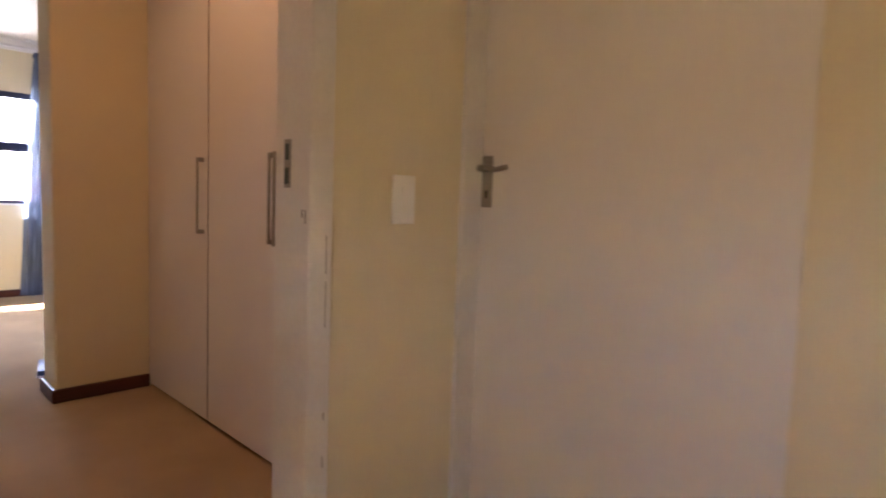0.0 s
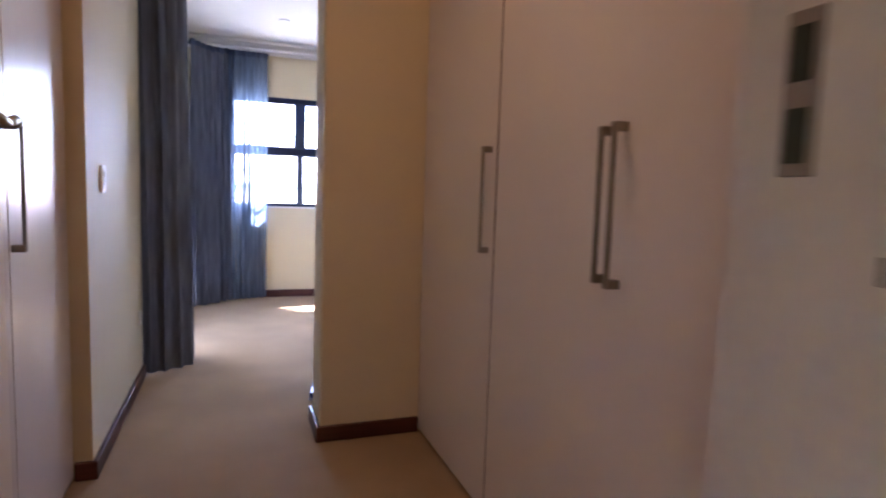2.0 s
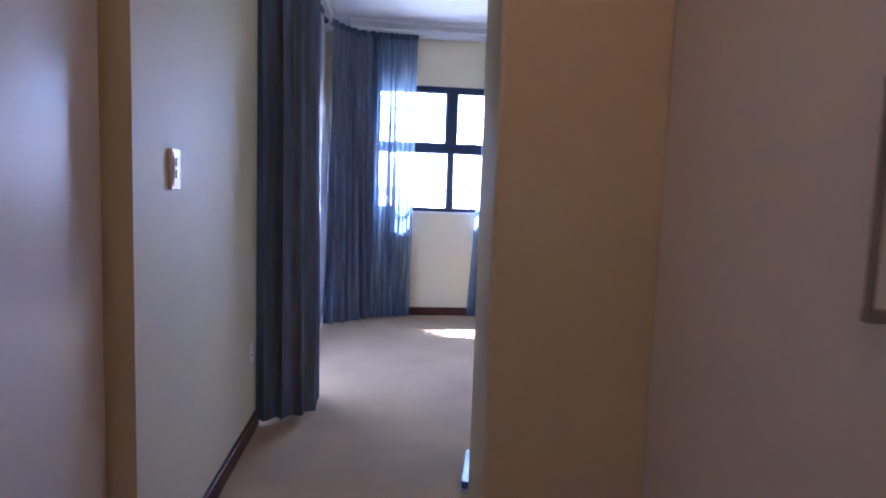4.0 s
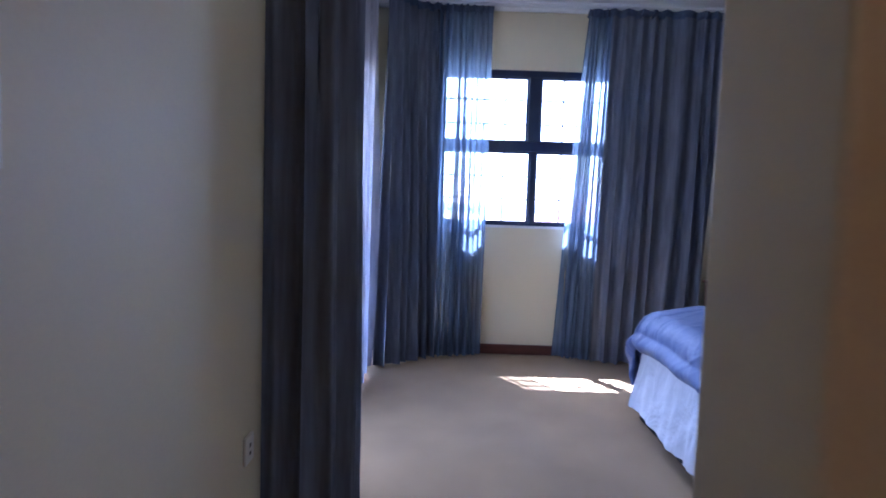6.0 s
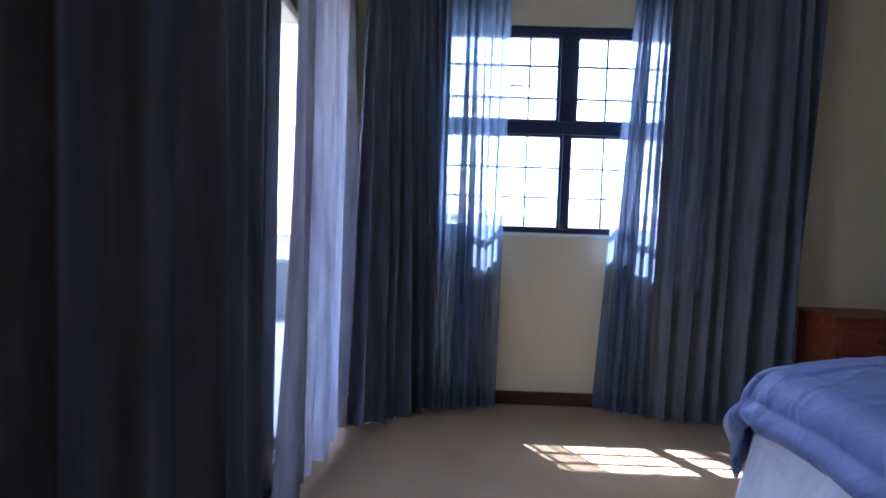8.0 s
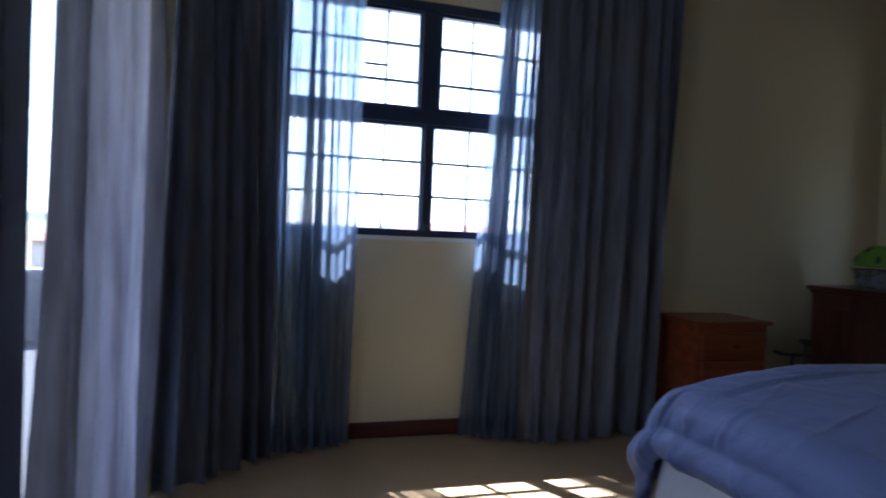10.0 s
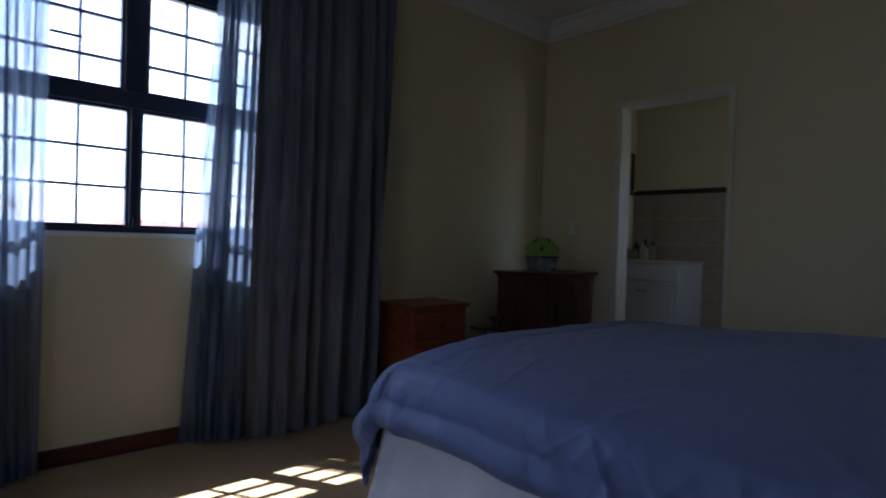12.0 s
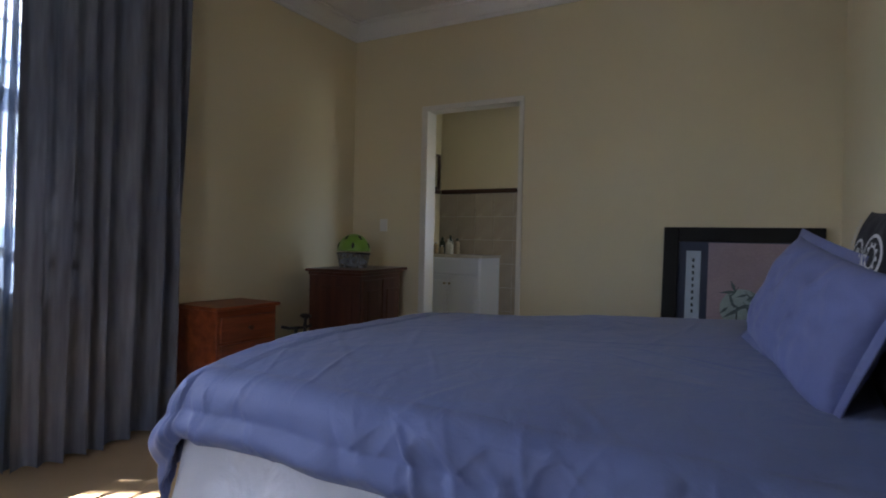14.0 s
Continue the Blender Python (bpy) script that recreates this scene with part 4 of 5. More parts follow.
def leaning(centre, yaw, lean):
    return Matrix.Translation(centre) @ Matrix.Rotation(radians(yaw), 4, "Z") @ Matrix.Rotation(radians(lean), 4, "X")


PM = Matrix(((0.955, -0.04, -0.293, 1.483), (0.253, -0.40, 0.881, -3.245), (0.152, 0.915, 0.372, 0.866), (0, 0, 0, 1)))
pil = thing("pillow", (1.46, -3.2, 0.66), "plump blue cotton pillow leaning on the headboard", "pillow", "bed pillows")
part("case", turned(pillow_bm(0.74, 0.375, 0.17, 3), PM), "pillow", pil, smooth=True)


def flange_bm(w, d, border, n=40):
    """The flat stitched border of a pillowcase, slightly wavy, in the pillow's own axes."""
    def rim(gw, gd, lift):
        pts = []
        for side in range(4):
            for k in range(n):
                q = 2 * k / n - 1
                u, v = ((q, -1), (1, q), (-q, 1), (-1, -q))[side]
                pull = 1 - 0.05 * (1 - q * q)
                x, y = u * gw / 2 * (pull if side % 2 else 1), v * gd / 2 * (1 if side % 2 else pull)
                pts.append((x, y, lift + 0.006 * noise3(x * 9, y * 9, 5)))
        return pts + pts[:1]
    return grid_bm([rim(w - 0.02, d - 0.02, 0.004), rim(w + border, d + border, 0.0025), rim(w + border, d + border, -0.0025), rim(w - 0.02, d - 0.02, -0.004)])


part("flange", turned(flange_bm(0.74, 0.375, 0.05), PM), "pillow", pil, "flat stitched border of the pillowcase", True)
cm = leaning((1.43, -3.385, 0.945), 4, 97) @ Matrix.Diagonal((1, 1, -1, 1))
cush = thing("cushion", (1.34, -3.3, 0.7), "black scatter cushion with white round printed motifs", "cushion")
part("cover", turned(pillow_bm(0.46, 0.44, 0.10, 12), cm), "cushion", cush, smooth=True)


def ring_bm(r, w, n=28, ticks=0):
    """A flat printed ring; ticks: its outer edge is toothed."""
    bm = bmesh.new()
    rows = [[], []]
    for k in range(n):
        a = 2 * math.pi * k / n
        ro = r + (w if not ticks or k % 4 < 2 else w * 0.3)
        rows[0].append(bm.verts.new((math.cos(a) * r, math.sin(a) * r, 0)))
        rows[1].append(bm.verts.new((math.cos(a) * ro, math.sin(a) * ro, 0)))
    for k in range(n):
        m = (k + 1) % n
        bm.faces.new((rows[0][k], rows[0][m], rows[1][m], rows[1][k]))
    return bm


def on_cushion(bm, cx, cy):
    for vert in bm.verts:
        u, v = (vert.co.x + cx) / 0.23, (vert.co.y + cy) / 0.22
        full = max(0.0, (1 - min(1, abs(u)) ** 3.2) * (1 - min(1, abs(v)) ** 3.2)) ** 0.55
        vert.co = (vert.co.x + cx, vert.co.y + cy, full * 0.050 + 0.010)
    return turned(bm, cm)


for cx, cy, rr in ((0.05, -0.10, 0.055), (-0.10, -0.08, 0.05), (0.15, -0.15, 0.03), (0.14, -0.01, 0.055), (0.0, 0.06, 0.06), (-0.13, 0.08, 0.05), (0.13, 0.14, 0.04)):
    part("motif", on_cushion(ring_bm(rr, 0.009), cx, cy), "motif", cush, "white printed ring")
    part("motif", on_cushion(ring_bm(rr * 0.5, rr * 0.28, 40, 1), cx, cy), "motif", cush, "white printed ring")

# a flat blue box on the carpet by the wall end
bb = thing("box", (0.14, -3.42, 0), "flat glossy blue cardboard box with white edge", "box")
part("lid", turned(box(-0.06, 0.10, -0.16, 0.14, 0.012, 0.045, 0.002), pose(0.115, -3.42, 0, 0, 0, -12)), "bluecard", bb)
part("tray", turned(box(-0.064, 0.104, -0.164, 0.144, 0.0, 0.012, 0.001), pose(0.115, -3.42, 0, 0, 0, -12)), "valance", bb, "white tray edge")

# ---- bedside table, chest, their neighbours ----
NX0, NX1, NY0, NY1, NZ = 1.70, 2.135, -0.50, -0.16, 0.655
ns = thing("bedside_table", (2.08, -0.3, 0), "small orange pine bedside table with drawers", "bedside table")
part("top", box(NX0 - 0.02, NX1 + 0.02, NY0 - 0.022, NY1, NZ - 0.022, NZ, 0.006, 3), "pine", ns)
part("carcass", box(NX0, NX1, NY0, NY1, 0.06, NZ - 0.0225, 0.003), "pine", ns)
for z0, z1 in ((0.455, 0.595), (0.295, 0.44), (0.09, 0.28)):
    dw = part("drawer_front", box(NX0 + 0.02, NX1 - 0.02, NY0 - 0.014, NY0 + 0.004, z0, z1, 0.004), "pine", ns)
    part("knob", rod((1.9175, NY0 - 0.014, (z0 + z1) / 2), (1.9175, NY0 - 0.036, (z0 + z1) / 2), 0.009, 14, 0.015), "cherry", dw)
for x in (NX0 + 0.02, NX1 - 0.02):
    for y in (NY0 + 0.02, NY1 - 0.02):
        part("foot", box(x - 0.02, x + 0.02, y - 0.02, y + 0.02, 0, 0.06, 0.003), "pine", ns)

CM = pose(2.93, -0.50, 0, 0, 0, 9)
CW, CD, CH = 0.63, 0.40, 0.845
ch = thing("chest", CM.translation, "dark red brown wooden cabinet with an overhanging top", "cabinet")
part("top", turned(add(box(-CW / 2 - 0.045, CW / 2 + 0.045, -CD / 2 - 0.045, CD / 2 + 0.01, CH - 0.022, CH, 0.007, 3), box(-CW / 2 - 0.02, CW / 2 + 0.02, -CD / 2 - 0.02, CD / 2, CH - 0.045, CH - 0.0225, 0.006)), CM), "cherry_top", ch)
part("carcass", turned(box(-CW / 2, CW / 2, -CD / 2, CD / 2, 0.05, CH - 0.0455, 0.004), CM), "cherry", ch)
part("plinth", turned(box(-CW / 2 - 0.01, CW / 2 + 0.01, -CD / 2 - 0.01, CD / 2, 0.0, 0.05, 0.004), CM), "cherry", ch)
for a, b in ((-CW / 2 + 0.025, -0.004), (0.004, CW / 2 - 0.025)):
    d = part("door", turned(boxes((a, b, -CD / 2 - 0.012, -CD / 2 + 0.002, 0.08, CH - 0.075), (a + 0.06, b - 0.06, -CD / 2 - 0.018, -CD / 2 - 0.012, 0.15, CH - 0.15), bevel=0.004), CM), "cherry", ch)
    kx = b - 0.025 if a < 0 else a + 0.025
    part("knob", turned(rod((kx, -CD / 2 - 0.012, 0.46), (kx, -CD / 2 - 0.034, 0.46), 0.007, 14, 0.012), CM), "nickel", d)
part("side_panel", turned(box(-CW / 2 - 0.006, -CW / 2 + 0.001, -CD / 2 + 0.06, CD / 2 - 0.06, 0.13, CH - 0.12, 0.003), CM), "cherry", ch)

tub = thing("storage_tub", (2.84, -0.52, CH), "clear plastic tub standing on the cabinet", "tub")
tb = bmesh.new()
for z0, z1, k0, k1 in ((0.0, 0.10, 0.105, 0.118),):
    add(tb, lathe([(0.10, 0.0), (k1, 0.10), (k1 + 0.006, 0.10), (k1 + 0.006, 0.106), (k1 - 0.003, 0.106), (0.097, 0.004)], (2.86, -0.52, CH + 0.001), 28))
part("wall", tb, "tub", tub, smooth=True)
part("contents", turned(pillow_bm(0.16, 0.14, 0.06, 6, 14), Matrix.Translation((2.86, -0.52, CH + 0.045))), "paper", tub, "blue and pale odds and ends", True)

HC = Vector((2.86, -0.52, CH + 0.10))
hel = thing("helmet", HC, "lime green child's cycle helmet with dark vents", "helmet")
hb = bmesh.new()
bmesh.ops.create_uvsphere(hb, u_segments=32, v_segments=20, radius=1.0)
bmesh.ops.delete(hb, geom=[v for v in hb.verts if v.co.z < -0.15], context="VERTS")
for v in hb.verts:
    a = math.atan2(v.co.y, v.co.x)
    ridge = 1 + 0.035 * math.cos(6 * a) * (1 - v.co.z ** 2)
    v.co = Vector((v.co.x * 0.105 * ridge, v.co.y * 0.122 * ridge, v.co.z * 0.125 + 0.02)) + HC
shell = part("shell", hb, "green", hel, smooth=True)
sh = shell.modifiers.new("thickness", "SOLIDIFY")
sh.thickness, sh.offset = 0.014, -1
for k in range(9):
    a = 2 * math.pi * k / 9 + 0.2
    el = 0.35 if k % 2 else 0.9
    nrm = Vector((math.cos(a) * math.cos(el), math.sin(a) * math.cos(el), math.sin(el)))
    q = Vector((nrm.x * 0.105, nrm.y * 0.122, nrm.z * 0.125 + 0.02)) + HC
    vb = bmesh.new()
    bmesh.ops.create_uvsphere(vb, u_segments=12, v_segments=8, radius=1.0, matrix=Matrix.Translation(q) @ nrm.to_track_quat("Z", "Y").to_matrix().to_4x4() @ Matrix.Diagonal((0.010, 0.024, 0.006, 1)))
    part("vent", vb, "black", hel, smooth=True)
part("rim", pipe([HC + Vector((0.106 * math.cos(t), 0.123 * math.sin(t), 0.002)) for t in [2 * math.pi * k / 20 for k in range(21)]], 0.006, 8), "black", hel, smooth=True)

# toddler's bicycle between the two
bk = thing("balance_bike", (2.42, -0.52, 0), "small black toddler bicycle parked between table and cabinet", "bicycle")
BK = pose(2.325, -0.53, 0, 0, 0, 62)
for wx in (-0.17, 0.17):
    w = part("wheel", turned(add(bmesh.new(), rod((wx, -0.012, 0.125), (wx, 0.012, 0.125), 0.03, 16)), BK), "black", bk)
    part("tyre", turned(pipe([(wx + 0.11 * math.cos(t), 0, 0.125 + 0.11 * math.sin(t)) for t in [2 * math.pi * k / 24 for k in range(25)]], 0.015, 8), BK), "rubber", w, smooth=True)
    for k in range(6):
        t = math.pi * k / 3
        part("spoke", turned(rod((wx, 0, 0.125), (wx + 0.10 * math.cos(t), 0, 0.125 + 0.10 * math.sin(t)), 0.003, 6), BK), "steel", w)
part("frame", turned(add(pipe([(-0.17, 0, 0.125), (-0.08, 0, 0.36), (0.12, 0, 0.34)], 0.013), pipe([(-0.06, 0, 0.36), (-0.085, 0, 0.545)], 0.011)), BK), "steel", bk, smooth=True)
part("fork", turned(pipe([(0.17, 0, 0.125), (0.11, 0, 0.36), (0.095, 0, 0.46)], 0.012), BK), "steel", bk, smooth=True)
part("handlebar", turned(pipe([(0.08, -0.10, 0.475), (0.095, -0.05, 0.46), (0.095, 0.05, 0.46), (0.08, 0.10, 0.475)], 0.010), BK), "black", bk, smooth=True)
part("saddle", turned(turned(lathe([(0.01, 0.0), (0.055, 0.006), (0.07, 0.018), (0.05, 0.028), (0.01, 0.031)], (0, 0, 0), 20), Matrix.Translation((-0.085, 0, 0.545)) @ Matrix.Diagonal((0.8, 0.5, 1, 1))), BK), "black", bk, smooth=True)

# framed picture leaning on the wall beside the bed
PW, PH = 0.83, 1.17
PX = Matrix.Translation((XR - 0.13, -2.985, 0.0)) @ Matrix.Rotation(radians(5.2), 4, "Y") @ Matrix.Rotation(radians(-90), 4, "Z")
pic = thing("picture", (XR - 0.1, -2.985, 0), "black framed bamboo print leaning against the wall", "picture")
B = 0.085


def pic_part(nm, bm, mat, lab="", parent=None):
    return part(nm, turned(bm, PX), mat, parent or pic, lab)


pic_part("frame", boxes((-PW / 2, -PW / 2 + B, -0.03, 0.0, 0, PH), (PW / 2 - B, PW / 2, -0.03, 0.0, 0, PH), (-PW / 2 + B, PW / 2 - B, -0.03, 0.0, 0, B), (-PW / 2 + B, PW / 2 - B, -0.03, 0.0, PH - B, PH), bevel=0.004), "blackframe", "wide black frame")
mount = pic_part("mount", box(-PW / 2 + B, PW / 2 - B, -0.012, -0.006, B, PH - B), "mat", "navy mount")
pic_part("paper_strip", box(-PW / 2 + B + 0.045, -PW / 2 + B + 0.125, -0.016, -0.0125, 0.16, PH - B - 0.055), "paper", "pale blue strip with small marks", mount)
pic_part("print", box(-PW / 2 + B + 0.165, PW / 2 - B, -0.0165, -0.0125, B, PH - B - 0.005), "print", "faded pink print", mount)
pic_part("wash", turned(lathe([(0.115, 0.0), (0.10, 0.0012), (0.01, 0.0015)], (0, 0, 0), 26), pose(0.02, -0.0168, 0.70, 90)), "print_pale", "", mount)
rnd = random.Random(9)
for k in range(9):
    pic_part("mark", box(-PW / 2 + B + 0.079, -PW / 2 + B + 0.091, -0.0172, -0.0158, 0.66 + 0.038 * k, 0.68 + 0.038 * k), "ink", "", mount)
for k in range(22):
    bm = bmesh.new()
    L, wd = 0.06 + 0.07 * rnd.random(), 0.006 + 0.006 * rnd.random()
    q = [(0, 0), (wd, L * 0.4), (0, L), (-wd, L * 0.4)]
    bm.faces.new([bm.verts.new((a, 0, b)) for a, b in q])
    ang = rnd.uniform(-2.4, 2.4)
    turned(bm, Matrix.Translation((rnd.uniform(-0.07, 0.17), -0.0192 - 0.00003 * k, rnd.uniform(0.62, 0.80))) @ Matrix.Rotation(ang, 4, "Y"))
    pic_part("bamboo_leaf", bm, "leafink", "", mount)
for x in (-0.01, 0.05):
    pic_part("stalk", boxes((x, x + 0.007, -0.0190, -0.0168, 0.2, 0.72)), "ink", "", mount)

# ---- bathroom ----
van = thing("vanity", (4.75, -0.2, 0), "white two door vanity cabinet with a pale top", "vanity")
VX, VY = 4.55, -0.725
part("body", box(VX, 4.995, VY, -0.005, 0.02, 0.895, 0.003), "vanity", van)
part("countertop", box(VX - 0.02, 4.995, VY - 0.015, -0.005, 0.896, 0.925, 0.006, 3), "vanity_top", van)
for y0, y1, ky in ((VY + 0.01, -0.375, -0.40), (-0.37, -0.015, -0.345)):
    d = part("door", boxes((VX - 0.018, VX - 0.001, y0, y1, 0.05, 0.72), bevel=0.004), "vanity", van)
    part("raised_panel", box(VX - 0.024, VX - 0.018, y0 + 0.045, y1 - 0.045, 0.10, 0.67, 0.004), "vanity", d)
    part("knob", rod((VX - 0.018, ky, 0.64), (VX - 0.04, ky, 0.64), 0.008, 12, 0.012), "nickel", d)
part("drawer_front", boxes((VX - 0.018, VX - 0.001, VY + 0.01, -0.015, 0.735, 0.885), bevel=0.004), "vanity", van)


def bottle(x, y, r, h, mat, label, cap="bottle_white"):
    t = thing("bottle", (x, y, 0.925), label, "bottle", "toiletries on the vanity")
    part("body", lathe([(r * 0.95, 0.0), (r, 0.006), (r, h * 0.68), (r * 0.8, h * 0.76), (r * 0.4, h * 0.8), (r * 0.4, h * 0.84)], (x, y, 0.9255), 18), mat, t, smooth=True)
    part("cap", lathe([(r * 0.45, h * 0.84), (r * 0.45, h * 0.98), (r * 0.38, h)], (x, y, 0.9255), 14), cap, t, smooth=True)


bottle(4.66, -0.30, 0.026, 0.15, "bottle_white", "white plastic lotion bottle")
bottle(4.68, -0.22, 0.030, 0.17, "bottle_dark", "dark green glass bottle on the vanity", "bottle_dark")
bottle(4.64, -0.17, 0.024, 0.12, "bottle_beige", "beige plastic bottle on the vanity")
bottle(4.70, -0.12, 0.028, 0.10, "bottle_white", "short white bottle with beige cap", "bottle_beige")
bottle(4.62, -0.25, 0.022, 0.09, "bottle_beige", "small beige jar like bottle")
bottle(4.61, -0.36, 0.024, 0.13, "bottle_white", "white pump bottle on the vanity", "bottle_white")
bottle(4.72, -0.37, 0.028, 0.16, "bottle_beige", "tall beige bottle on the vanity", "bottle_dark")
bottle(4.60, -0.13, 0.022, 0.15, "bottle_white", "slim white bottle on the vanity", "bottle_white")
bottle(4.74, -0.28, 0.030, 0.19, "bottle_dark", "tall dark bottle on the vanity", "bottle_dark")

DADO = 1.585
dado = structure("trim_bathroom_far", box(4.965, 5.0, -2.45, -0.022, DADO - 0.022, DADO + 0.022, 0.008, 3), "darkwood", "brown wooden dado rail over the tiles", "trim")
structure("trim_bathroom_side", box(3.46, 4.965, -0.022, 0.0, DADO - 0.022, DADO + 0.022, 0.008, 3), "darkwood", "brown wooden dado rail over the tiles", "trim")
mir = thing("mirror", (4.7, -0.01, DADO + 0.02), "mirror in a brown wooden frame above the vanity", "mirror")
part("frame", boxes((4.50, 4.53, -0.025, -0.002, 1.61, 1.985), (4.92, 4.95, -0.025, -0.002, 1.61, 1.985), (4.53, 4.92, -0.025, -0.002, 1.61, 1.635), (4.53, 4.92, -0.025, -0.002, 1.96, 1.985), bevel=0.004), "darkwood", mir)
part("pane", box(4.53, 4.92, -0.012, -0.004, 1.635, 1.96), "mirror", mir)

# ---- balcony and outside ----
structure("balcony_floor", box(-2.95, -1.16, -4.2, 2.9, -0.2, -0.03), "screed", "grey balcony floor in shade and sun", "balcony")
structure("balcony_parapet", boxes((-2.95, -2.80, -4.2, 2.9, -0.03, 0.56), (-2.80, -1.16, 2.75, 2.9, -0.03, 0.56), (-2.80, -1.16, -4.2, -4.05, -0.03, 0.56)), "parapet", "low navy grey balcony parapet", "parapet")
structure("trim_coping", boxes((-2.98, -2.77, -4.23, 2.93, 0.56, 0.60), (-2.77, -1.16, 2.72, 2.93, 0.56, 0.60), bevel=0.006), "coping", "grey coping on the balcony parapet", "coping")
rail = thing("balcony_rail", (-2.88, 0, 0.6), "thin steel rail above the balcony parapet", "railing")
part("top_bar", pipe([(-2.88, -4.1, 0.93), (-2.88, 2.85, 0.93)], 0.02), "nickel", rail)
for k in range(8):
    y = -4.05 + 6.85 * k / 7
    part("post", rod((-2.88, y, 0.60), (-2.88, y, 0.93), 0.014), "nickel", rail)

# slab over the balcony is added out of view to block sun
structure("eave_balcony", box(-2.6, -1.16, -4.2, 0.5, 2.40, 2.50), "plaster", "plastered slab added out of view to shade the balcony", "eave")
structure("eave", box(-1.5, 4.0, 0.10, 0.60, 2.67, 2.80), "plaster", "plastered roof eave over the window", "eave")
structure("ground", box(-1500, 1500, -1500, 1500, -3.6, -3.3), "ground", "dry open ground reaching the horizon", "ground")


def house(x, y, w, d, h, turn, roofmat, label):
    m = pose(x, y, -3.3, 0, 0, turn)
    hs = thing("house", (x, y, -3.3), label, "house", "neighbouring houses")
    part("wall", turned(box(-w / 2, w / 2, -d / 2, d / 2, 0, h), m), "plaster", hs)
    bm = bmesh.new()
    e = 0.4
    a = [bm.verts.new(q) for q in ((-w / 2 - e, -d / 2 - e, h), (w / 2 + e, -d / 2 - e, h), (w / 2 + e, d / 2 + e, h), (-w / 2 - e, d / 2 + e, h))]
    b = [bm.verts.new(q) for q in ((-w / 2 + d * 0.35, 0, h + d * 0.26), (w / 2 - d * 0.35, 0, h + d * 0.26))]
    for f in ((a[0], a[1], b[1], b[0]), (a[2], a[3], b[0], b[1]), (a[1], a[2], b[1]), (a[3], a[0], b[0]), (a[3], a[2], a[1], a[0])):
        bm.faces.new(f)
    part("roof", turned(bm, m), roofmat, hs)
    for sgn in (-1, 1):
        for k in range(3):
            cx = -w / 2 + w * (k + 0.5) / 3
            wd = part("window", turned(box(cx - 0.7, cx + 0.7, sgn * (d / 2 - 0.02), sgn * (d / 2 + 0.04), 0.9, 2.1), m), "frame", hs)
            part("pane", turned(box(cx - 0.62, cx + 0.62, sgn * (d / 2 + 0.04), sgn * (d / 2 + 0.06), 0.98, 2.02), m), "darkpane", wd)


house(-26, 36, 16, 9, 2.9, 18, "roof", "single storey house with a grey tiled roof")
house(-9, 42, 13, 8, 2.9, -12, "redroof", "single storey house with a red tiled roof")
house(-44, 50, 18, 9, 2.9, 35, "redroof", "pale house with a red tiled roof far off")
house(14, 46, 15, 9, 2.9, 8, "redroof", "plastered house with a red tiled roof")
house(34, 52, 15, 9, 2.9, -20, "roof", "plastered house with a grey tiled roof")
house(-62, 26, 16, 9, 2.9, 70, "roof", "grey roofed house on the far side")

pier = thing("brick_pier", (-3.7, 4.1, -3.3), "square face brick pier standing outside", "pier")
core = part("core", box(-3.9, -3.5, 3.9, 4.3, -3.3, 0.90), "brick", pier)
part("cap", box(-3.93, -3.47, 3.87, 4.33, 0.90, 0.95, 0.01), "coping", pier)


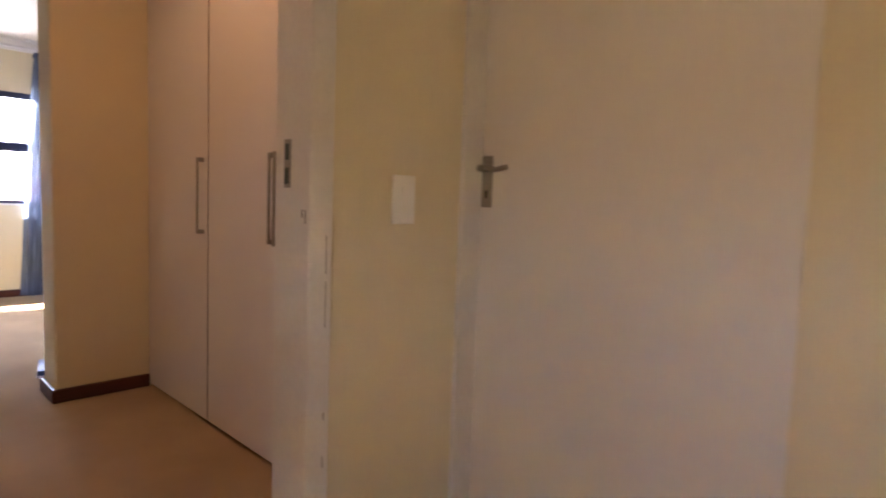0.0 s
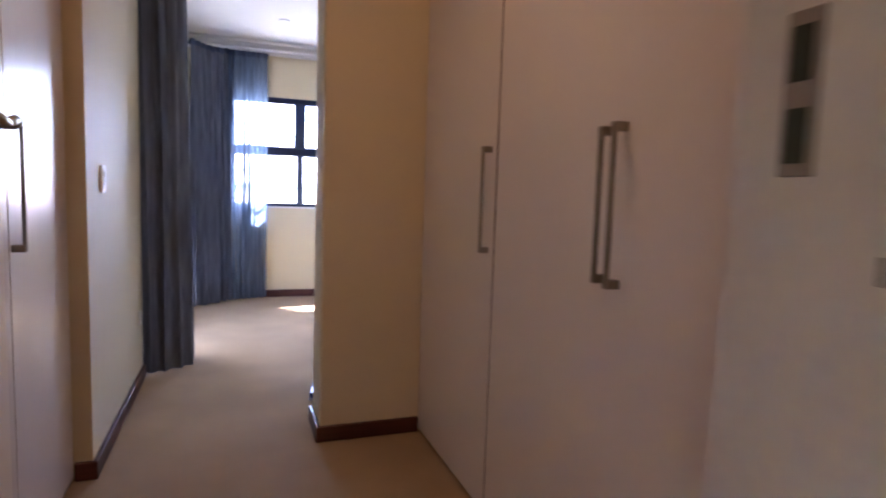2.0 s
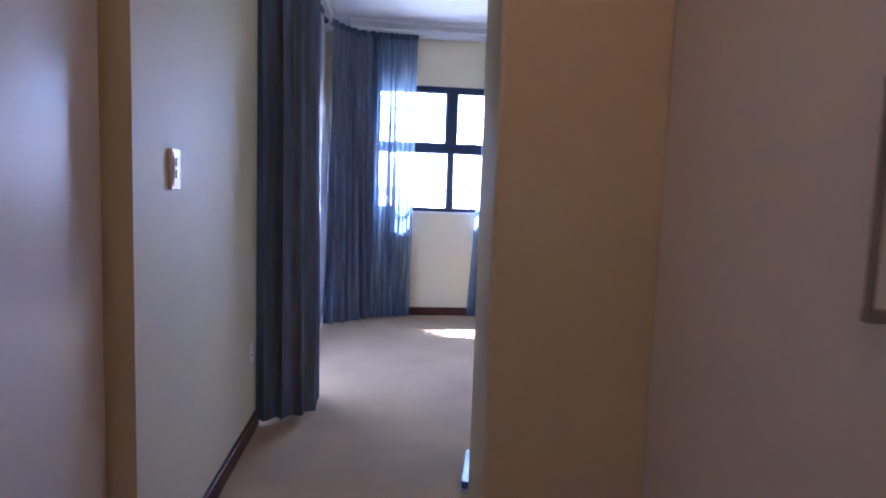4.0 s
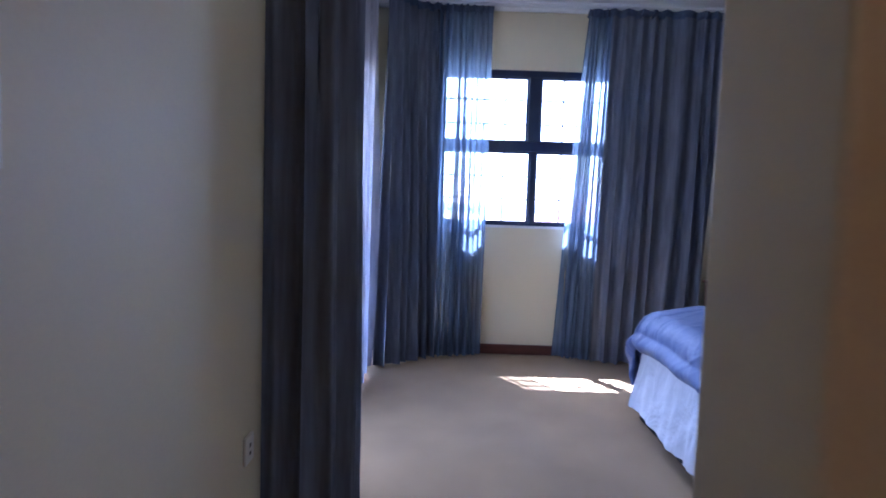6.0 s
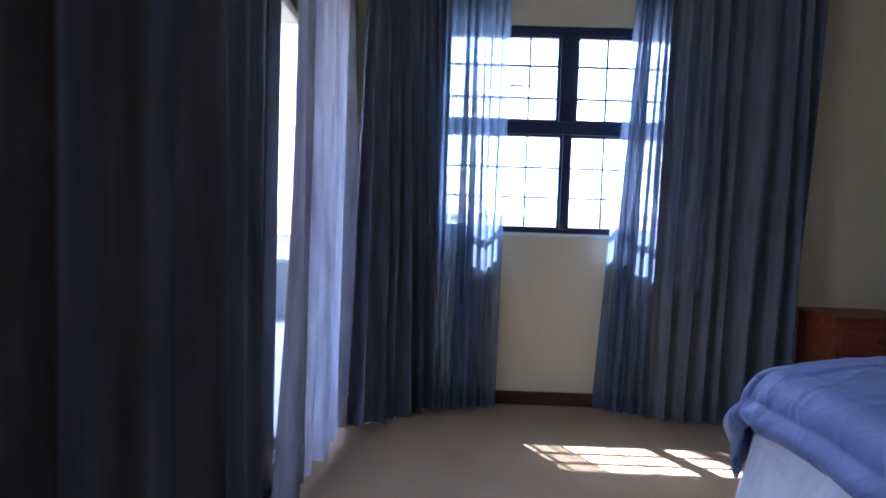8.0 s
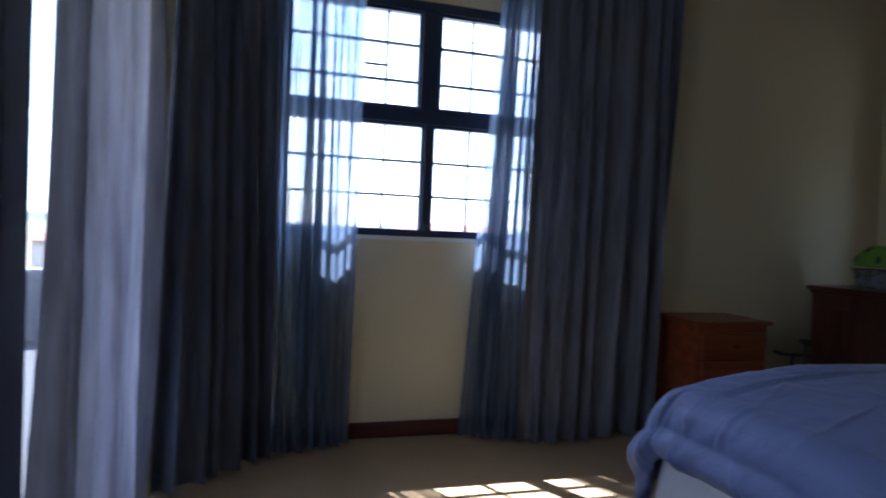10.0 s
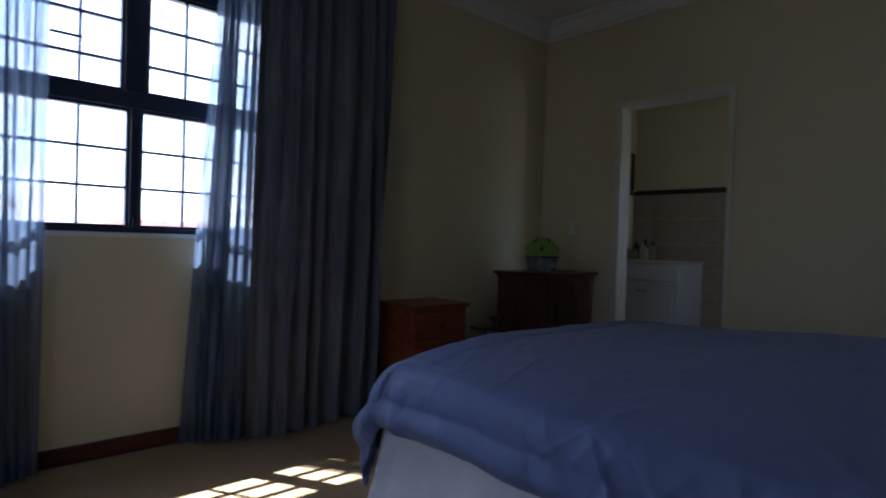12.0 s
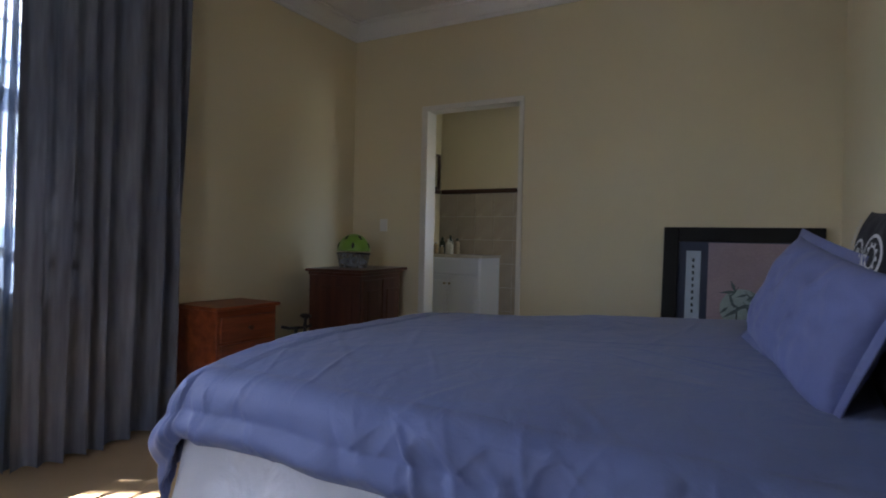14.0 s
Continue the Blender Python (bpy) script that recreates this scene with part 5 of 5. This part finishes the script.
def bush(x, y, w, h, seed, label):
    rn = random.Random(seed)
    t = thing("shrub", (x, y, -3.3), label, "shrub", "garden shrubs")
    part("trunk", rod((x, y, -3.3), (x, y, -3.3 + h * 0.5), 0.09, 8, 0.05), "darkwood", t)
    bm = bmesh.new()
    for k in range(420):
        a, e, r = rn.uniform(0, 6.283), rn.uniform(-0.3, 1.4), rn.uniform(0.45, 1.0) ** 0.5
        c = Vector((x + math.cos(a) * math.cos(e) * w * r / 2, y + math.sin(a) * math.cos(e) * w * r / 2, -3.3 + h * 0.45 + math.sin(e) * h * 0.55 * r))
        s = rn.uniform(0.10, 0.26)
        m = Matrix.Translation(c) @ Euler((rn.uniform(0, 6), rn.uniform(0, 6), rn.uniform(0, 6))).to_matrix().to_4x4()
        bm.faces.new([bm.verts.new(m @ Vector(q)) for q in ((-s, 0, 0), (0, -s * 0.5, s * 0.1), (s, 0, 0), (0, s * 0.5, s * 0.1))])
    part("crown", bm, "foliage", t)


for k, (x, y, w, h) in enumerate(((-12, 22, 5, 2.8), (-18, 25, 6, 3.0), (-24, 24, 5, 2.6), (-33, 34, 6, 3.4), (-5, 27, 4, 2.6), (5, 30, 5, 3.0), (22, 36, 6, 3.2))):
    bush(x, y, w, h, k, "dull green garden shrub")

hill = []
for j in range(7):
    hill.append([(900 * math.cos(a) * (1 + 0.1 * j), 900 * math.sin(a) * (1 + 0.1 * j), -3.4 + (6 + 22 * (0.5 + 0.5 * noise3(a * 3, 1, 1)) + 5 * noise3(a * 16, 2, 1)) * math.sin(math.pi * min(1, j / 4) * 0.5)) for a in [2 * math.pi * k / 240 for k in range(241)]])
structure("backdrop", grid_bm(hill), "hill", "low bushy hills along the horizon", "hills", True)

# ---- bathroom tiles, laid piece by piece ----
grout = structure("wall_tiling_far", box(4.991, 4.999, -2.45, -0.001, 0.0, DADO - 0.022), "grout", "beige wall tiles with pale joints", "tiling")
tw, th = 0.215, 0.242
protos = {}
z1 = DADO - 0.024
row = 0
while z1 > 0.02:
    z0 = max(0.0, z1 - th)
    y1 = -0.002
    while y1 > -1.75:
        y0 = y1 - tw
        key = round(z1 - z0, 3)
        if key not in protos:
            bm = box(-0.006, 0.0, -tw / 2 + 0.003, tw / 2 - 0.003, -key / 2 + 0.003, key / 2 - 0.003)
            protos[key] = bpy.data.meshes.new("tile")
            bm.to_mesh(protos[key])
            bm.free()
            protos[key].materials.append(M["tile"])
        t = new("tile", protos[key])
        t.parent = grout
        t.location = (4.992, (y0 + y1) / 2, (z0 + z1) / 2)
        y1 = y0
    z1 = z0
